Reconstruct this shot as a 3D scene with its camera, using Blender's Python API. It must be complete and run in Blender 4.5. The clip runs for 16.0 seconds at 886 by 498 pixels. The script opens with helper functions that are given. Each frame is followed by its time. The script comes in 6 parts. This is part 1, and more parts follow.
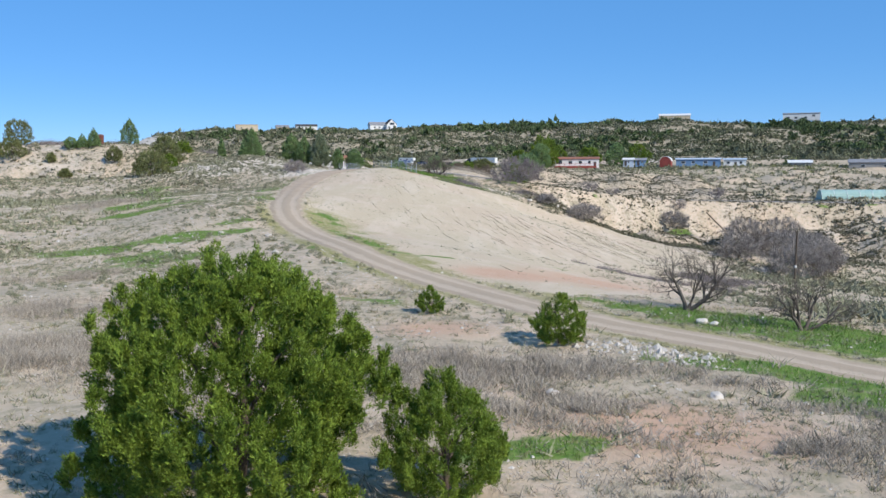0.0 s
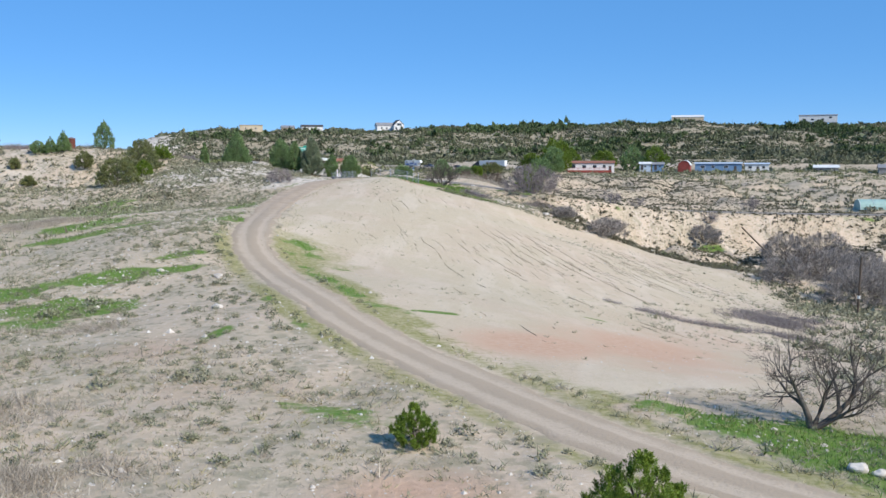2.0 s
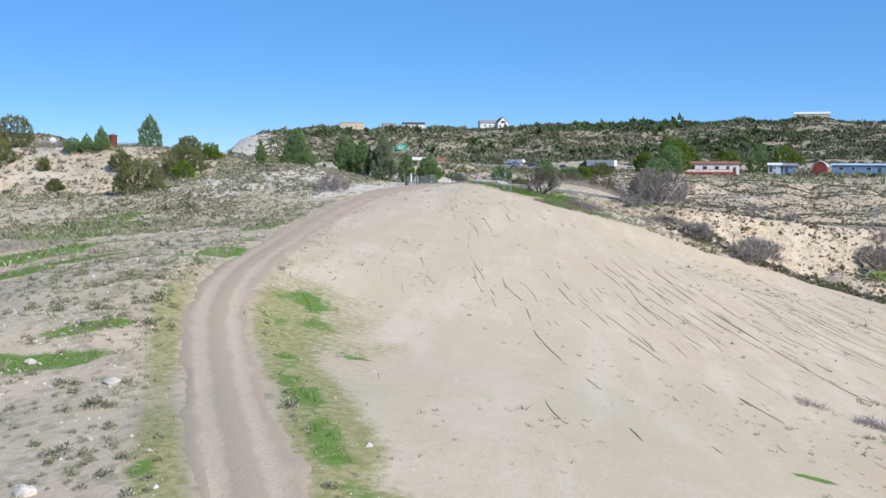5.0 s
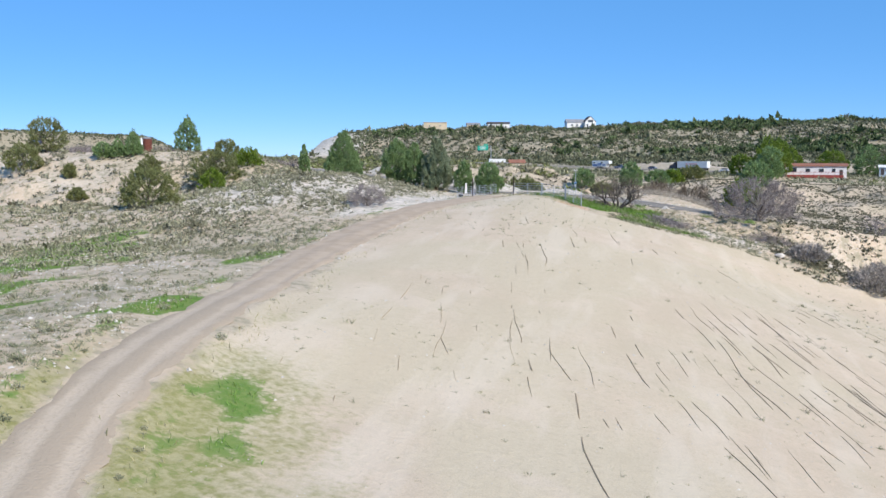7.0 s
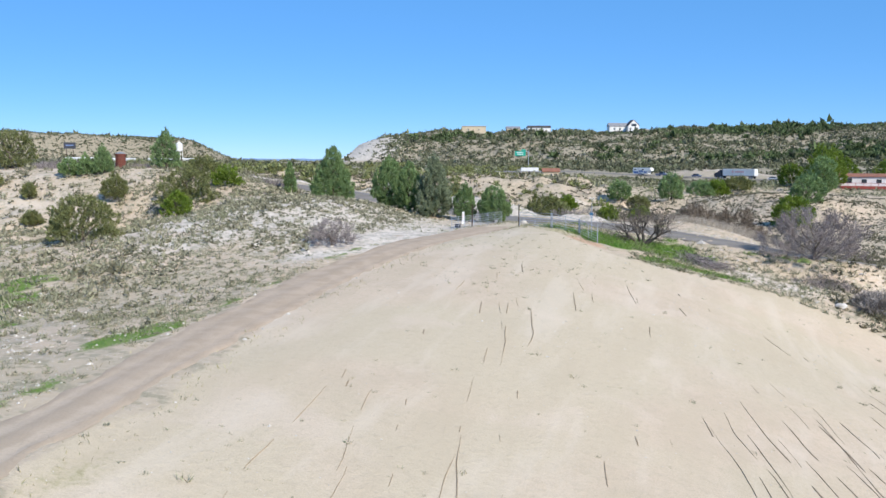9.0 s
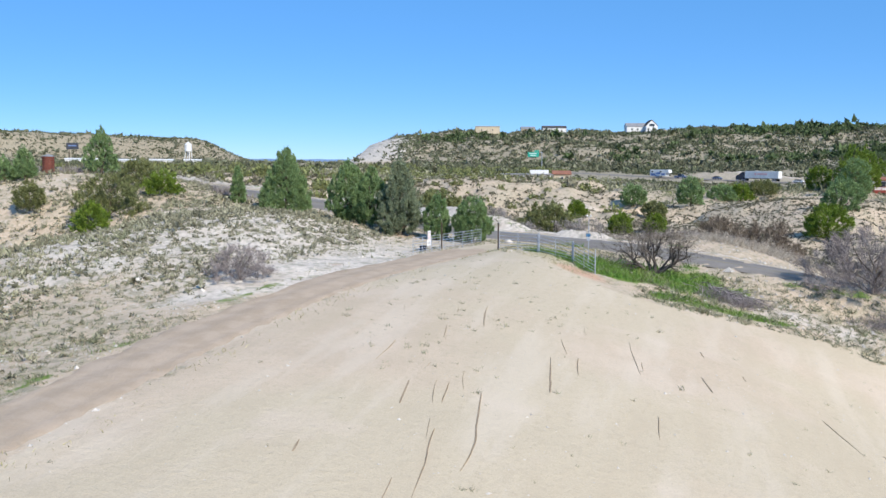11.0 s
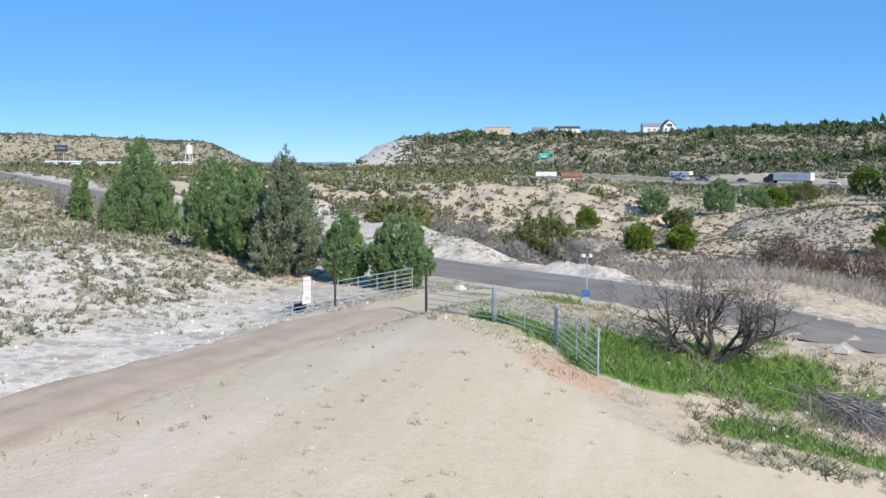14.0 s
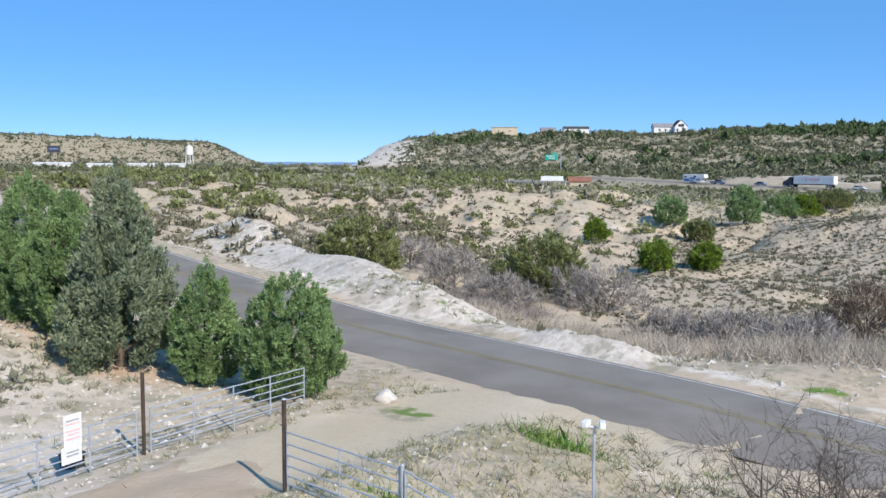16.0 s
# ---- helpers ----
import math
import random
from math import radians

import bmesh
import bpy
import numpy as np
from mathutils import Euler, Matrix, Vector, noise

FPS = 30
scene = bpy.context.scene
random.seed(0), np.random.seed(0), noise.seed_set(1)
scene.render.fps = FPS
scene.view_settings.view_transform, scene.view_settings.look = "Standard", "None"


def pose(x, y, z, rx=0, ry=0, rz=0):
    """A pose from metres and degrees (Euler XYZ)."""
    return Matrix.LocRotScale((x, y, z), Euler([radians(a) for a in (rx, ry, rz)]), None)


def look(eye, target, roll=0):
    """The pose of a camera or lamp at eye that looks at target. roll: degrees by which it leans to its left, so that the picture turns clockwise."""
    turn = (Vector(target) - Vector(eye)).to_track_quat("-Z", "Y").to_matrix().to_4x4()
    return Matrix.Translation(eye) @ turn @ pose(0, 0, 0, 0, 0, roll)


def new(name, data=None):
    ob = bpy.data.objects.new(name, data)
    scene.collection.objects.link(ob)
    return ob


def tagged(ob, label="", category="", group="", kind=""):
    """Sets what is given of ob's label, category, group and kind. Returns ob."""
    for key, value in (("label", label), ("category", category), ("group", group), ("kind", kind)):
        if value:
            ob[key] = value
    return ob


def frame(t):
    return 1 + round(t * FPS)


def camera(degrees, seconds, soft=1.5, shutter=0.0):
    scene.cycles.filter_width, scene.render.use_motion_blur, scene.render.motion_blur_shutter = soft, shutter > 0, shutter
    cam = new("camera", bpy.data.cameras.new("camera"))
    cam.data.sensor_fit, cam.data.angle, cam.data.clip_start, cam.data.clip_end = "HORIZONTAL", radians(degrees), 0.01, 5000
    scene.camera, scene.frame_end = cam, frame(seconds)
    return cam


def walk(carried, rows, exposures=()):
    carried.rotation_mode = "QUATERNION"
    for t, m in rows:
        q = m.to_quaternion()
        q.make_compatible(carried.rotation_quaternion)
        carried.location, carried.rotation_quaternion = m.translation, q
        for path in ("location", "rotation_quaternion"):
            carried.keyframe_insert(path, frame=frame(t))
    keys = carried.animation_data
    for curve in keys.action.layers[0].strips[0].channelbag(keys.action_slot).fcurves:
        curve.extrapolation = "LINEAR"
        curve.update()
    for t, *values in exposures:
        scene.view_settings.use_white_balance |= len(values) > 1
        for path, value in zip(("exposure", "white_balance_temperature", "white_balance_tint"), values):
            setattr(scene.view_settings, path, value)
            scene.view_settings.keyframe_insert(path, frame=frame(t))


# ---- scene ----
# the drone: seconds, place, turn to the left, tilt upwards, lean
cam = camera(50, 16.0)
FLIGHT = (
    (0, 9.91, 1.15, 5.66, 0.06, -5.20, -0.33),
    (0.5, 10.12, 5.55, 6.07, 0.06, -5.22, -0.31),
    (1, 10.28, 9.99, 6.46, 0.06, -5.20, -0.19),
    (1.5, 10.34, 14.69, 6.73, 0.12, -5.17, -0.17),
    (2, 10.40, 19.41, 6.96, 0.56, -5.18, -0.13),
    (2.5, 10.50, 24.35, 7.08, 0.99, -5.18, -0.04),
    (3, 10.54, 29.31, 7.15, 1.65, -5.18, -0.02),
    (3.5, 10.58, 34.34, 7.23, 2.63, -5.22, 0.02),
    (4, 10.69, 39.33, 7.29, 3.89, -5.21, 0.00),
    (4.5, 10.77, 44.30, 7.39, 5.19, -5.24, 0.08),
    (5, 10.92, 49.07, 7.56, 6.88, -5.29, 0.11),
    (7.3, 12.17, 69.36, 8.74, 12.70, -5.31, 0.06),
    (8, 12.77, 75.52, 9.58, 13.62, -5.25, 0.12),
    (8.5, 12.95, 79.57, 10.23, 14.15, -5.25, 0.23),
    (9, 13.10, 83.61, 10.57, 14.83, -5.22, 0.20),
    (11.3, 12.36, 105.06, 11.03, 15.98, -5.18, 0.20),
    (12, 11.63, 112.28, 10.73, 16.18, -5.11, -0.10),
    (12.5, 11.06, 117.57, 10.64, 16.37, -5.11, -0.14),
    (13, 10.46, 122.87, 10.67, 16.51, -5.07, -0.01),
    (13.5, 9.86, 128.01, 10.66, 16.65, -5.05, 0.11),
    (14, 9.28, 133.16, 10.68, 16.83, -5.04, 0.10),
    (14.5, 8.71, 138.10, 10.91, 16.97, -5.01, 0.02),
    (15, 8.10, 142.89, 11.15, 17.12, -5.03, 0.05),
    (15.5, 7.31, 147.46, 11.31, 17.24, -5.01, 0.13),
    (16, 6.57, 151.94, 11.60, 17.37, -5.04, 0.14),
)
rows = []
for t, x, y, z, yaw, pitch, roll in FLIGHT:
    ahead = Vector((-math.sin(radians(yaw)) * math.cos(radians(pitch)), math.cos(radians(yaw)) * math.cos(radians(pitch)), math.sin(radians(pitch))))
    eye = Vector((x, y, z))
    rows.append((t, look(eye, eye + ahead, roll)))
walk(cam, rows, exposures=((0, -0.07, 6550, 10), (3, -0.05, 6550, 10), (5, -0.02, 6550, 10), (8.5, 0.07, 6550, 10), (13, 0.07, 6550, 10), (16, 0.03, 6550, 10)))
# ---- camera done ----
# ---- light ----
SUN_DIR = Vector((0.72, -0.62, 0.70)).normalized()
world = bpy.data.worlds.new("sky")
scene.world = world
world.use_nodes = True
wn, wl = world.node_tree.nodes, world.node_tree.links
sky = wn.new("ShaderNodeTexSky")
sky.sky_type = "NISHITA"
sky.sun_disc = False
sky.sun_elevation = math.asin(SUN_DIR.z)
sky.sun_rotation = math.atan2(SUN_DIR.x, SUN_DIR.y)
sky.altitude = 3000
sky.air_density = 0.8
sky.dust_density = 0.0
sky.ozone_density = 3.2
wn["Background"].inputs["Strength"].default_value = 0.15
vivid = wn.new("ShaderNodeHueSaturation")
vivid.inputs["Saturation"].default_value = 1.22
tint = wn.new("ShaderNodeMix")
tint.data_type, tint.blend_type = "RGBA", "MULTIPLY"
tint.inputs[0].default_value = 1.0
tint.inputs[7].default_value = (0.90, 0.955, 1.05, 1.0)
wl.new(sky.outputs[0], vivid.inputs["Color"])
wl.new(vivid.outputs[0], tint.inputs[6])
azure = wn.new("ShaderNodeMix")
azure.data_type = "RGBA"
azure.inputs[0].default_value = 0.6
azure.inputs[7].default_value = (0.93, 2.78, 5.9, 1.0)
wl.new(tint.outputs[2], azure.inputs[6])
wl.new(azure.outputs[2], wn["Background"].inputs[0])
sun_data = bpy.data.lights.new("sun", "SUN")
sun_data.energy, sun_data.angle, sun_data.color = 4.8, radians(0.53), (1.0, 0.95, 0.865)
sun = new("sun", sun_data)
sun.matrix_world = look(SUN_DIR * 50, (0, 0, 0))


# ---- materials ----
def material(name, rough=0.9, metal=0.0, spec=0.3):
    m = bpy.data.materials.new(name)
    m.use_nodes = True
    b = m.node_tree.nodes["Principled BSDF"]
    b.inputs["Roughness"].default_value, b.inputs["Metallic"].default_value = rough, metal
    b.inputs["Specular IOR Level"].default_value = spec
    return m, m.node_tree.nodes, m.node_tree.links, b


def put(links, sock, value):
    if hasattr(value, "links"):
        links.new(value, sock)
    elif isinstance(value, (tuple, list)):
        sock.default_value = (*value, 1.0) if len(value) == 3 else value
    else:
        sock.default_value = value


def mix_colour(n, l, fac, a, b, blend="MIX"):
    k = n.new("ShaderNodeMix")
    k.data_type, k.blend_type = "RGBA", blend
    put(l, k.inputs[0], fac)
    put(l, k.inputs[6], a)
    put(l, k.inputs[7], b)
    return k.outputs[2]


def noise_tex(n, l, vec, scale, detail=4.0, rough=0.55):
    k = n.new("ShaderNodeTexNoise")
    k.inputs["Scale"].default_value, k.inputs["Detail"].default_value, k.inputs["Roughness"].default_value = scale, detail, rough
    l.new(vec, k.inputs["Vector"])
    return k.outputs[0]


def ramp(n, l, fac, a, b, lo=0.0, hi=1.0):
    k = n.new("ShaderNodeMapRange")
    k.interpolation_type = "SMOOTHSTEP"
    put(l, k.inputs[0], fac)
    k.inputs[1].default_value, k.inputs[2].default_value, k.inputs[3].default_value, k.inputs[4].default_value = a, b, lo, hi
    return k.outputs[0]


def math_node(n, l, op, a, b):
    k = n.new("ShaderNodeMath")
    k.operation = op
    put(l, k.inputs[0], a)
    put(l, k.inputs[1], b)
    return k.outputs[0]


def bump(n, l, height, strength, distance, b, normal=None):
    k = n.new("ShaderNodeBump")
    k.inputs["Strength"].default_value, k.inputs["Distance"].default_value = strength, distance
    l.new(height, k.inputs["Height"])
    if normal is not None:
        l.new(normal, k.inputs["Normal"])
    l.new(k.outputs[0], b.inputs["Normal"])
    return k.outputs[0]


def place(n):
    return n.new("ShaderNodeNewGeometry").outputs["Position"]


def two_tone(name, a, b, scale=2.0, rough=0.85, metal=0.0, spec=0.3, fine=40.0, depth=0.01, island=0.0):
    """A surface of two mixed tones with a fine grain; island: how far single loose pieces differ in brightness."""
    m, n, l, bs = material(name, rough, metal, spec)
    p = place(n)
    big = noise_tex(n, l, p, scale, 3.0)
    small = noise_tex(n, l, p, fine, 2.0)
    fac = ramp(n, l, math_node(n, l, "ADD", math_node(n, l, "MULTIPLY", big, 0.65), math_node(n, l, "MULTIPLY", small, 0.35)), 0.35, 0.65)
    col = mix_colour(n, l, fac, a, b)
    if island:
        r = n.new("ShaderNodeNewGeometry").outputs["Random Per Island"]
        v = ramp(n, l, r, 0.0, 1.0, 1.0 - island, 1.0 + island)
        hs = n.new("ShaderNodeHueSaturation")
        l.new(v, hs.inputs["Value"])
        l.new(col, hs.inputs["Color"])
        col = hs.outputs[0]
    l.new(col, bs.inputs["Base Color"])
    if depth:
        bump(n, l, small, 0.5, depth, bs)
    return m


def attribute(n, name):
    k = n.new("ShaderNodeAttribute")
    k.attribute_name = name
    return k.outputs["Fac"]


def leafy(name, a, b, scale, fine):
    m = two_tone(name, a, b, scale, 0.6, 0, 0.3, fine, 0, 0.35)
    n, l = m.node_tree.nodes, m.node_tree.links
    bs, out = n["Principled BSDF"], n["Material Output"]
    t = n.new("ShaderNodeBsdfTranslucent")
    k = n.new("ShaderNodeMixShader")
    k.inputs[0].default_value = 0.26
    l.new(bs.inputs["Base Color"].links[0].from_socket, t.inputs[0])
    l.new(bs.outputs[0], k.inputs[1])
    l.new(t.outputs[0], k.inputs[2])
    l.new(k.outputs[0], out.inputs[0])
    return m


# earth: natural stony ground, graded field, red earth, white marl, grass, by masks kept on the mesh
m_earth, n, l, bs = material("earth", 0.95, 0, 0.15)
p = place(n)
n_large, n_mid, n_fine, n_grit = noise_tex(n, l, p, 0.06, 4), noise_tex(n, l, p, 0.45, 5), noise_tex(n, l, p, 3.0, 5, 0.65), noise_tex(n, l, p, 14.0, 3, 0.6)
vor = n.new("ShaderNodeTexVoronoi")
vor.inputs["Scale"].default_value = 3.2
l.new(p, vor.inputs["Vector"])
vor2 = n.new("ShaderNodeTexVoronoi")
vor2.inputs["Scale"].default_value = 1.7
l.new(p, vor2.inputs["Vector"])
natural = mix_colour(n, l, ramp(n, l, n_mid, 0.38, 0.62), (0.565, 0.44, 0.32), (0.47, 0.375, 0.27))
natural = mix_colour(n, l, ramp(n, l, n_fine, 0.45, 0.70), natural, (0.62, 0.505, 0.385))
natural = mix_colour(n, l, math_node(n, l, "MULTIPLY", ramp(n, l, n_large, 0.42, 0.6), 0.4), natural, (0.43, 0.37, 0.27))
pebble = ramp(n, l, vor.outputs["Distance"], 0.16, 0.10)
pick = ramp(n, l, n_grit, 0.50, 0.62)
natural = mix_colour(n, l, math_node(n, l, "MULTIPLY", pebble, pick), natural, (0.66, 0.60, 0.53))
marl = mix_colour(n, l, ramp(n, l, n_fine, 0.35, 0.65), (0.74, 0.655, 0.56), (0.59, 0.505, 0.42))
marl = mix_colour(n, l, math_node(n, l, "MULTIPLY", ramp(n, l, n_mid, 0.45, 0.65), 0.6), marl, (0.50, 0.42, 0.345))
field = mix_colour(n, l, ramp(n, l, n_mid, 0.35, 0.68), (0.615, 0.485, 0.355), (0.56, 0.44, 0.32))
field = mix_colour(n, l, ramp(n, l, n_large, 0.38, 0.56), field, (0.575, 0.475, 0.335))
field = mix_colour(n, l, math_node(n, l, "MULTIPLY", ramp(n, l, n_fine, 0.48, 0.68), 0.45), field, (0.47, 0.38, 0.27))
n_patch = noise_tex(n, l, p, 0.17, 3, 0.6)
field = mix_colour(n, l, math_node(n, l, "MULTIPLY", ramp(n, l, n_patch, 0.52, 0.70), 0.5), field, (0.515, 0.425, 0.295))
field = mix_colour(n, l, math_node(n, l, "MULTIPLY", ramp(n, l, n_patch, 0.46, 0.32), 0.5), field, (0.66, 0.535, 0.415))
field = mix_colour(n, l, math_node(n, l, "MULTIPLY", ramp(n, l, n_grit, 0.48, 0.72), 0.5), field, (0.40, 0.32, 0.23))
n_grain = noise_tex(n, l, p, 34.0, 3, 0.7)
field = mix_colour(n, l, math_node(n, l, "MULTIPLY", ramp(n, l, n_grain, 0.52, 0.72), 0.55), field, (0.42, 0.335, 0.24))
field = mix_colour(n, l, math_node(n, l, "MULTIPLY", ramp(n, l, n_grain, 0.47, 0.30), 0.5), field, (0.70, 0.59, 0.46))
stretch = n.new("ShaderNodeMapping")
stretch.inputs["Rotation"].default_value = (0, 0, radians(14))
stretch.inputs["Scale"].default_value = (0.42, 0.07, 0.3)
l.new(p, stretch.inputs["Vector"])
n_sweep = noise_tex(n, l, stretch.outputs[0], 1.0, 4, 0.6)
field = mix_colour(n, l, math_node(n, l, "MULTIPLY", ramp(n, l, n_sweep, 0.48, 0.68), 0.4), field, (0.68, 0.575, 0.455))
field = mix_colour(n, l, math_node(n, l, "MULTIPLY", ramp(n, l, n_sweep, 0.48, 0.32), 0.45), field, (0.52, 0.42, 0.295))
redder = mix_colour(n, l, ramp(n, l, n_fine, 0.3, 0.7), (0.54, 0.335, 0.22), (0.585, 0.40, 0.285))
turf = mix_colour(n, l, ramp(n, l, n_fine, 0.3, 0.7), (0.10, 0.20, 0.033), (0.20, 0.25, 0.075))
scrub = mix_colour(n, l, ramp(n, l, n_fine, 0.35, 0.65), (0.42, 0.35, 0.255), (0.31, 0.265, 0.185))
straw = mix_colour(n, l, ramp(n, l, n_fine, 0.35, 0.65), (0.40, 0.35, 0.19), (0.27, 0.255, 0.10))
col = natural
warp = n.new("ShaderNodeVectorMath")
warp.operation = "ADD"
l.new(p, warp.inputs[0])
k = n.new("ShaderNodeTexNoise")
k.inputs["Scale"].default_value = 4.0
l.new(p, k.inputs["Vector"])
l.new(math_node(n, l, "MULTIPLY", k.outputs[0], 0.35), warp.inputs[1])
l.new(warp.outputs[0], vor2.inputs["Vector"])
vor3 = n.new("ShaderNodeTexVoronoi")
vor3.inputs["Scale"].default_value = 0.62
l.new(warp.outputs[0], vor3.inputs["Vector"])
speck = math_node(n, l, "MULTIPLY", ramp(n, l, vor2.outputs["Distance"], 0.48, 0.26), ramp(n, l, n_mid, 0.36, 0.50))
speck = math_node(n, l, "MAXIMUM", speck, math_node(n, l, "MULTIPLY", ramp(n, l, vor3.outputs["Distance"], 0.38, 0.22), ramp(n, l, n_mid, 0.44, 0.54)))
plant = mix_colour(n, l, ramp(n, l, n_grit, 0.35, 0.65), (0.17, 0.175, 0.10), (0.28, 0.265, 0.18))
for name, tone, lo, hi in (("marl", marl, 0.35, 0.65), ("scrub", scrub, 0.45, 0.75), ("field", field, 0.35, 0.62), ("redsoil", redder, 0.3, 0.8), ("straw", straw, 0.35, 0.85), ("turf", turf, 0.42, 0.62)):
    soft = math_node(n, l, "ADD", attribute(n, name), math_node(n, l, "MULTIPLY", math_node(n, l, "SUBTRACT", n_fine, 0.5), 0.55))
    col = mix_colour(n, l, ramp(n, l, soft, lo, hi), col, tone)
    if name == "scrub":
        col = mix_colour(n, l, math_node(n, l, "MULTIPLY", speck, 0.45), col, plant)
l.new(col, bs.inputs["Base Color"])
relief = math_node(n, l, "ADD", math_node(n, l, "MULTIPLY", n_fine, 0.7), math_node(n, l, "MULTIPLY", n_grit, 0.3))
relief = math_node(n, l, "MULTIPLY", relief, ramp(n, l, attribute(n, "field"), 0.2, 0.8, 1.0, 0.62))
bump(n, l, relief, 0.8, 0.12, bs)

m_track, n, l, bs = material("packed_dirt", 0.95, 0, 0.15)
p = place(n)
t_mid, t_fine = noise_tex(n, l, p, 0.9, 4), noise_tex(n, l, p, 8.0, 4)
wear = math_node(n, l, "ADD", attribute(n, "rut"), math_node(n, l, "MULTIPLY", math_node(n, l, "SUBTRACT", t_mid, 0.5), 1.1))
col = mix_colour(n, l, ramp(n, l, wear, 0.15, 0.85), (0.44, 0.345, 0.25), (0.545, 0.435, 0.325))
col = mix_colour(n, l, math_node(n, l, "MULTIPLY", ramp(n, l, t_fine, 0.45, 0.75), 0.5), col, (0.39, 0.305, 0.22))
col = mix_colour(n, l, math_node(n, l, "MULTIPLY", attribute(n, "upper"), 0.85), col, mix_colour(n, l, ramp(n, l, t_mid, 0.35, 0.65), (0.435, 0.33, 0.235), (0.50, 0.385, 0.285)))
l.new(col, bs.inputs["Base Color"])
bump(n, l, t_fine, 0.6, 0.06, bs)
m_asphalt = two_tone("worn_asphalt", (0.20, 0.175, 0.15), (0.265, 0.235, 0.205), 0.35, 0.9, 0, 0.25, 30.0, 0.01)
m_line_y = two_tone("faded_yellow_paint", (0.30, 0.235, 0.09), (0.20, 0.175, 0.10), 2.0, 0.8)
m_line_w = two_tone("faded_white_paint", (0.55, 0.54, 0.52), (0.35, 0.34, 0.33), 2.0, 0.8)
m_juniper = leafy("juniper_leaves", (0.235, 0.32, 0.045), (0.115, 0.185, 0.024), 1.6, 9)
m_cypress = leafy("blue_green_juniper_leaves", (0.27, 0.375, 0.155), (0.17, 0.26, 0.105), 1.2, 8)
m_cypress_b = leafy("grey_green_juniper_leaves", (0.29, 0.33, 0.205), (0.17, 0.215, 0.125), 1.2, 8)
m_olive = leafy("olive_shrub_leaves", (0.27, 0.285, 0.11), (0.16, 0.175, 0.07), 1.2, 8)
m_bark = two_tone("grey_brown_bark", (0.16, 0.125, 0.095), (0.075, 0.058, 0.045), 3.0, 0.9, 0, 0.2, 25.0, 0.01)
m_twig = two_tone("dark_bare_twigs", (0.105, 0.085, 0.072), (0.155, 0.13, 0.11), 3.0, 0.9, 0, 0.2, 25.0, 0, 0.25)
m_brush = two_tone("grey_dry_brush", (0.46, 0.405, 0.335), (0.33, 0.285, 0.23), 0.8, 0.9, 0, 0.15, 8.0, 0, 0.3)
m_brush_p = two_tone("purple_grey_brush", (0.31, 0.27, 0.26), (0.22, 0.19, 0.185), 0.8, 0.9, 0, 0.15, 8.0, 0, 0.3)
m_grass = leafy("fresh_grass", (0.13, 0.265, 0.04), (0.22, 0.305, 0.075), 0.8, 6.0)
m_dry = two_tone("dry_grass", (0.42, 0.36, 0.22), (0.26, 0.25, 0.12), 0.6, 0.8, 0, 0.2, 6.0, 0, 0.3)
m_tuft = two_tone("grey_green_tufts", (0.20, 0.21, 0.125), (0.31, 0.295, 0.205), 0.5, 0.9, 0, 0.15, 6.0, 0, 0.35)
m_cushion = two_tone("grey_green_cushion_shrubs", (0.19, 0.185, 0.125), (0.30, 0.285, 0.20), 0.3, 0.9, 0, 0.15, 5.0, 0, 0.45)
m_cushion_d = two_tone("dark_grey_cushion_shrubs", (0.115, 0.11, 0.072), (0.21, 0.195, 0.135), 0.3, 0.9, 0, 0.15, 5.0, 0, 0.4)
m_stone = two_tone("pale_stone", (0.62, 0.57, 0.51), (0.46, 0.41, 0.36), 2.0, 0.9, 0, 0.2, 12.0, 0.02, 0.15)
m_shrub_far = two_tone("hill_shrub_leaves", (0.10, 0.115, 0.062), (0.175, 0.175, 0.115), 0.03, 0.8, 0, 0.2, 0.5, 0, 0.45)
m_hill_tree = two_tone("hill_juniper_leaves", (0.105, 0.145, 0.06), (0.07, 0.10, 0.042), 0.05, 0.8, 0, 0.2, 0.6, 0, 0.4)
m_thicket_g = two_tone("dense_grey_twigs", (0.36, 0.325, 0.30), (0.25, 0.225, 0.205), 0.8, 0.9, 0, 0.15, 6.0, 0, 0.4)
m_thicket = two_tone("dense_brown_twigs", (0.23, 0.18, 0.135), (0.14, 0.11, 0.085), 0.8, 0.9, 0, 0.15, 6.0, 0, 0.4)
# ---- mesh helpers ----
def raw(name, verts, faces, mat, smooth=False):
    """A mesh from arrays: verts (n, 3), faces (m, k)."""
    v, f = np.asarray(verts, dtype=np.float32), np.asarray(faces, dtype=np.int32)
    me = bpy.data.meshes.new(name)
    me.vertices.add(len(v))
    me.vertices.foreach_set("co", v.ravel())
    me.loops.add(f.size)
    me.loops.foreach_set("vertex_index", f.ravel())
    me.polygons.add(len(f))
    me.polygons.foreach_set("loop_start", np.arange(0, f.size, f.shape[1], dtype=np.int32))
    me.polygons.foreach_set("use_smooth", np.full(len(f), smooth))
    me.update(calc_edges=True)
    me.materials.append(mat)
    return me


def part(name, bm, mat, parent, label=""):
    """One mesh object under a thing or a part; bm is a bmesh or a ready mesh."""
    if isinstance(bm, bmesh.types.BMesh):
        me = bpy.data.meshes.new(name)
        bmesh.ops.recalc_face_normals(bm, faces=bm.faces[:])
        bm.to_mesh(me)
        bm.free()
        me.materials.append(mat)
    else:
        me = bm
    ob = new(name, me)
    ob.parent = parent
    return tagged(ob, label)


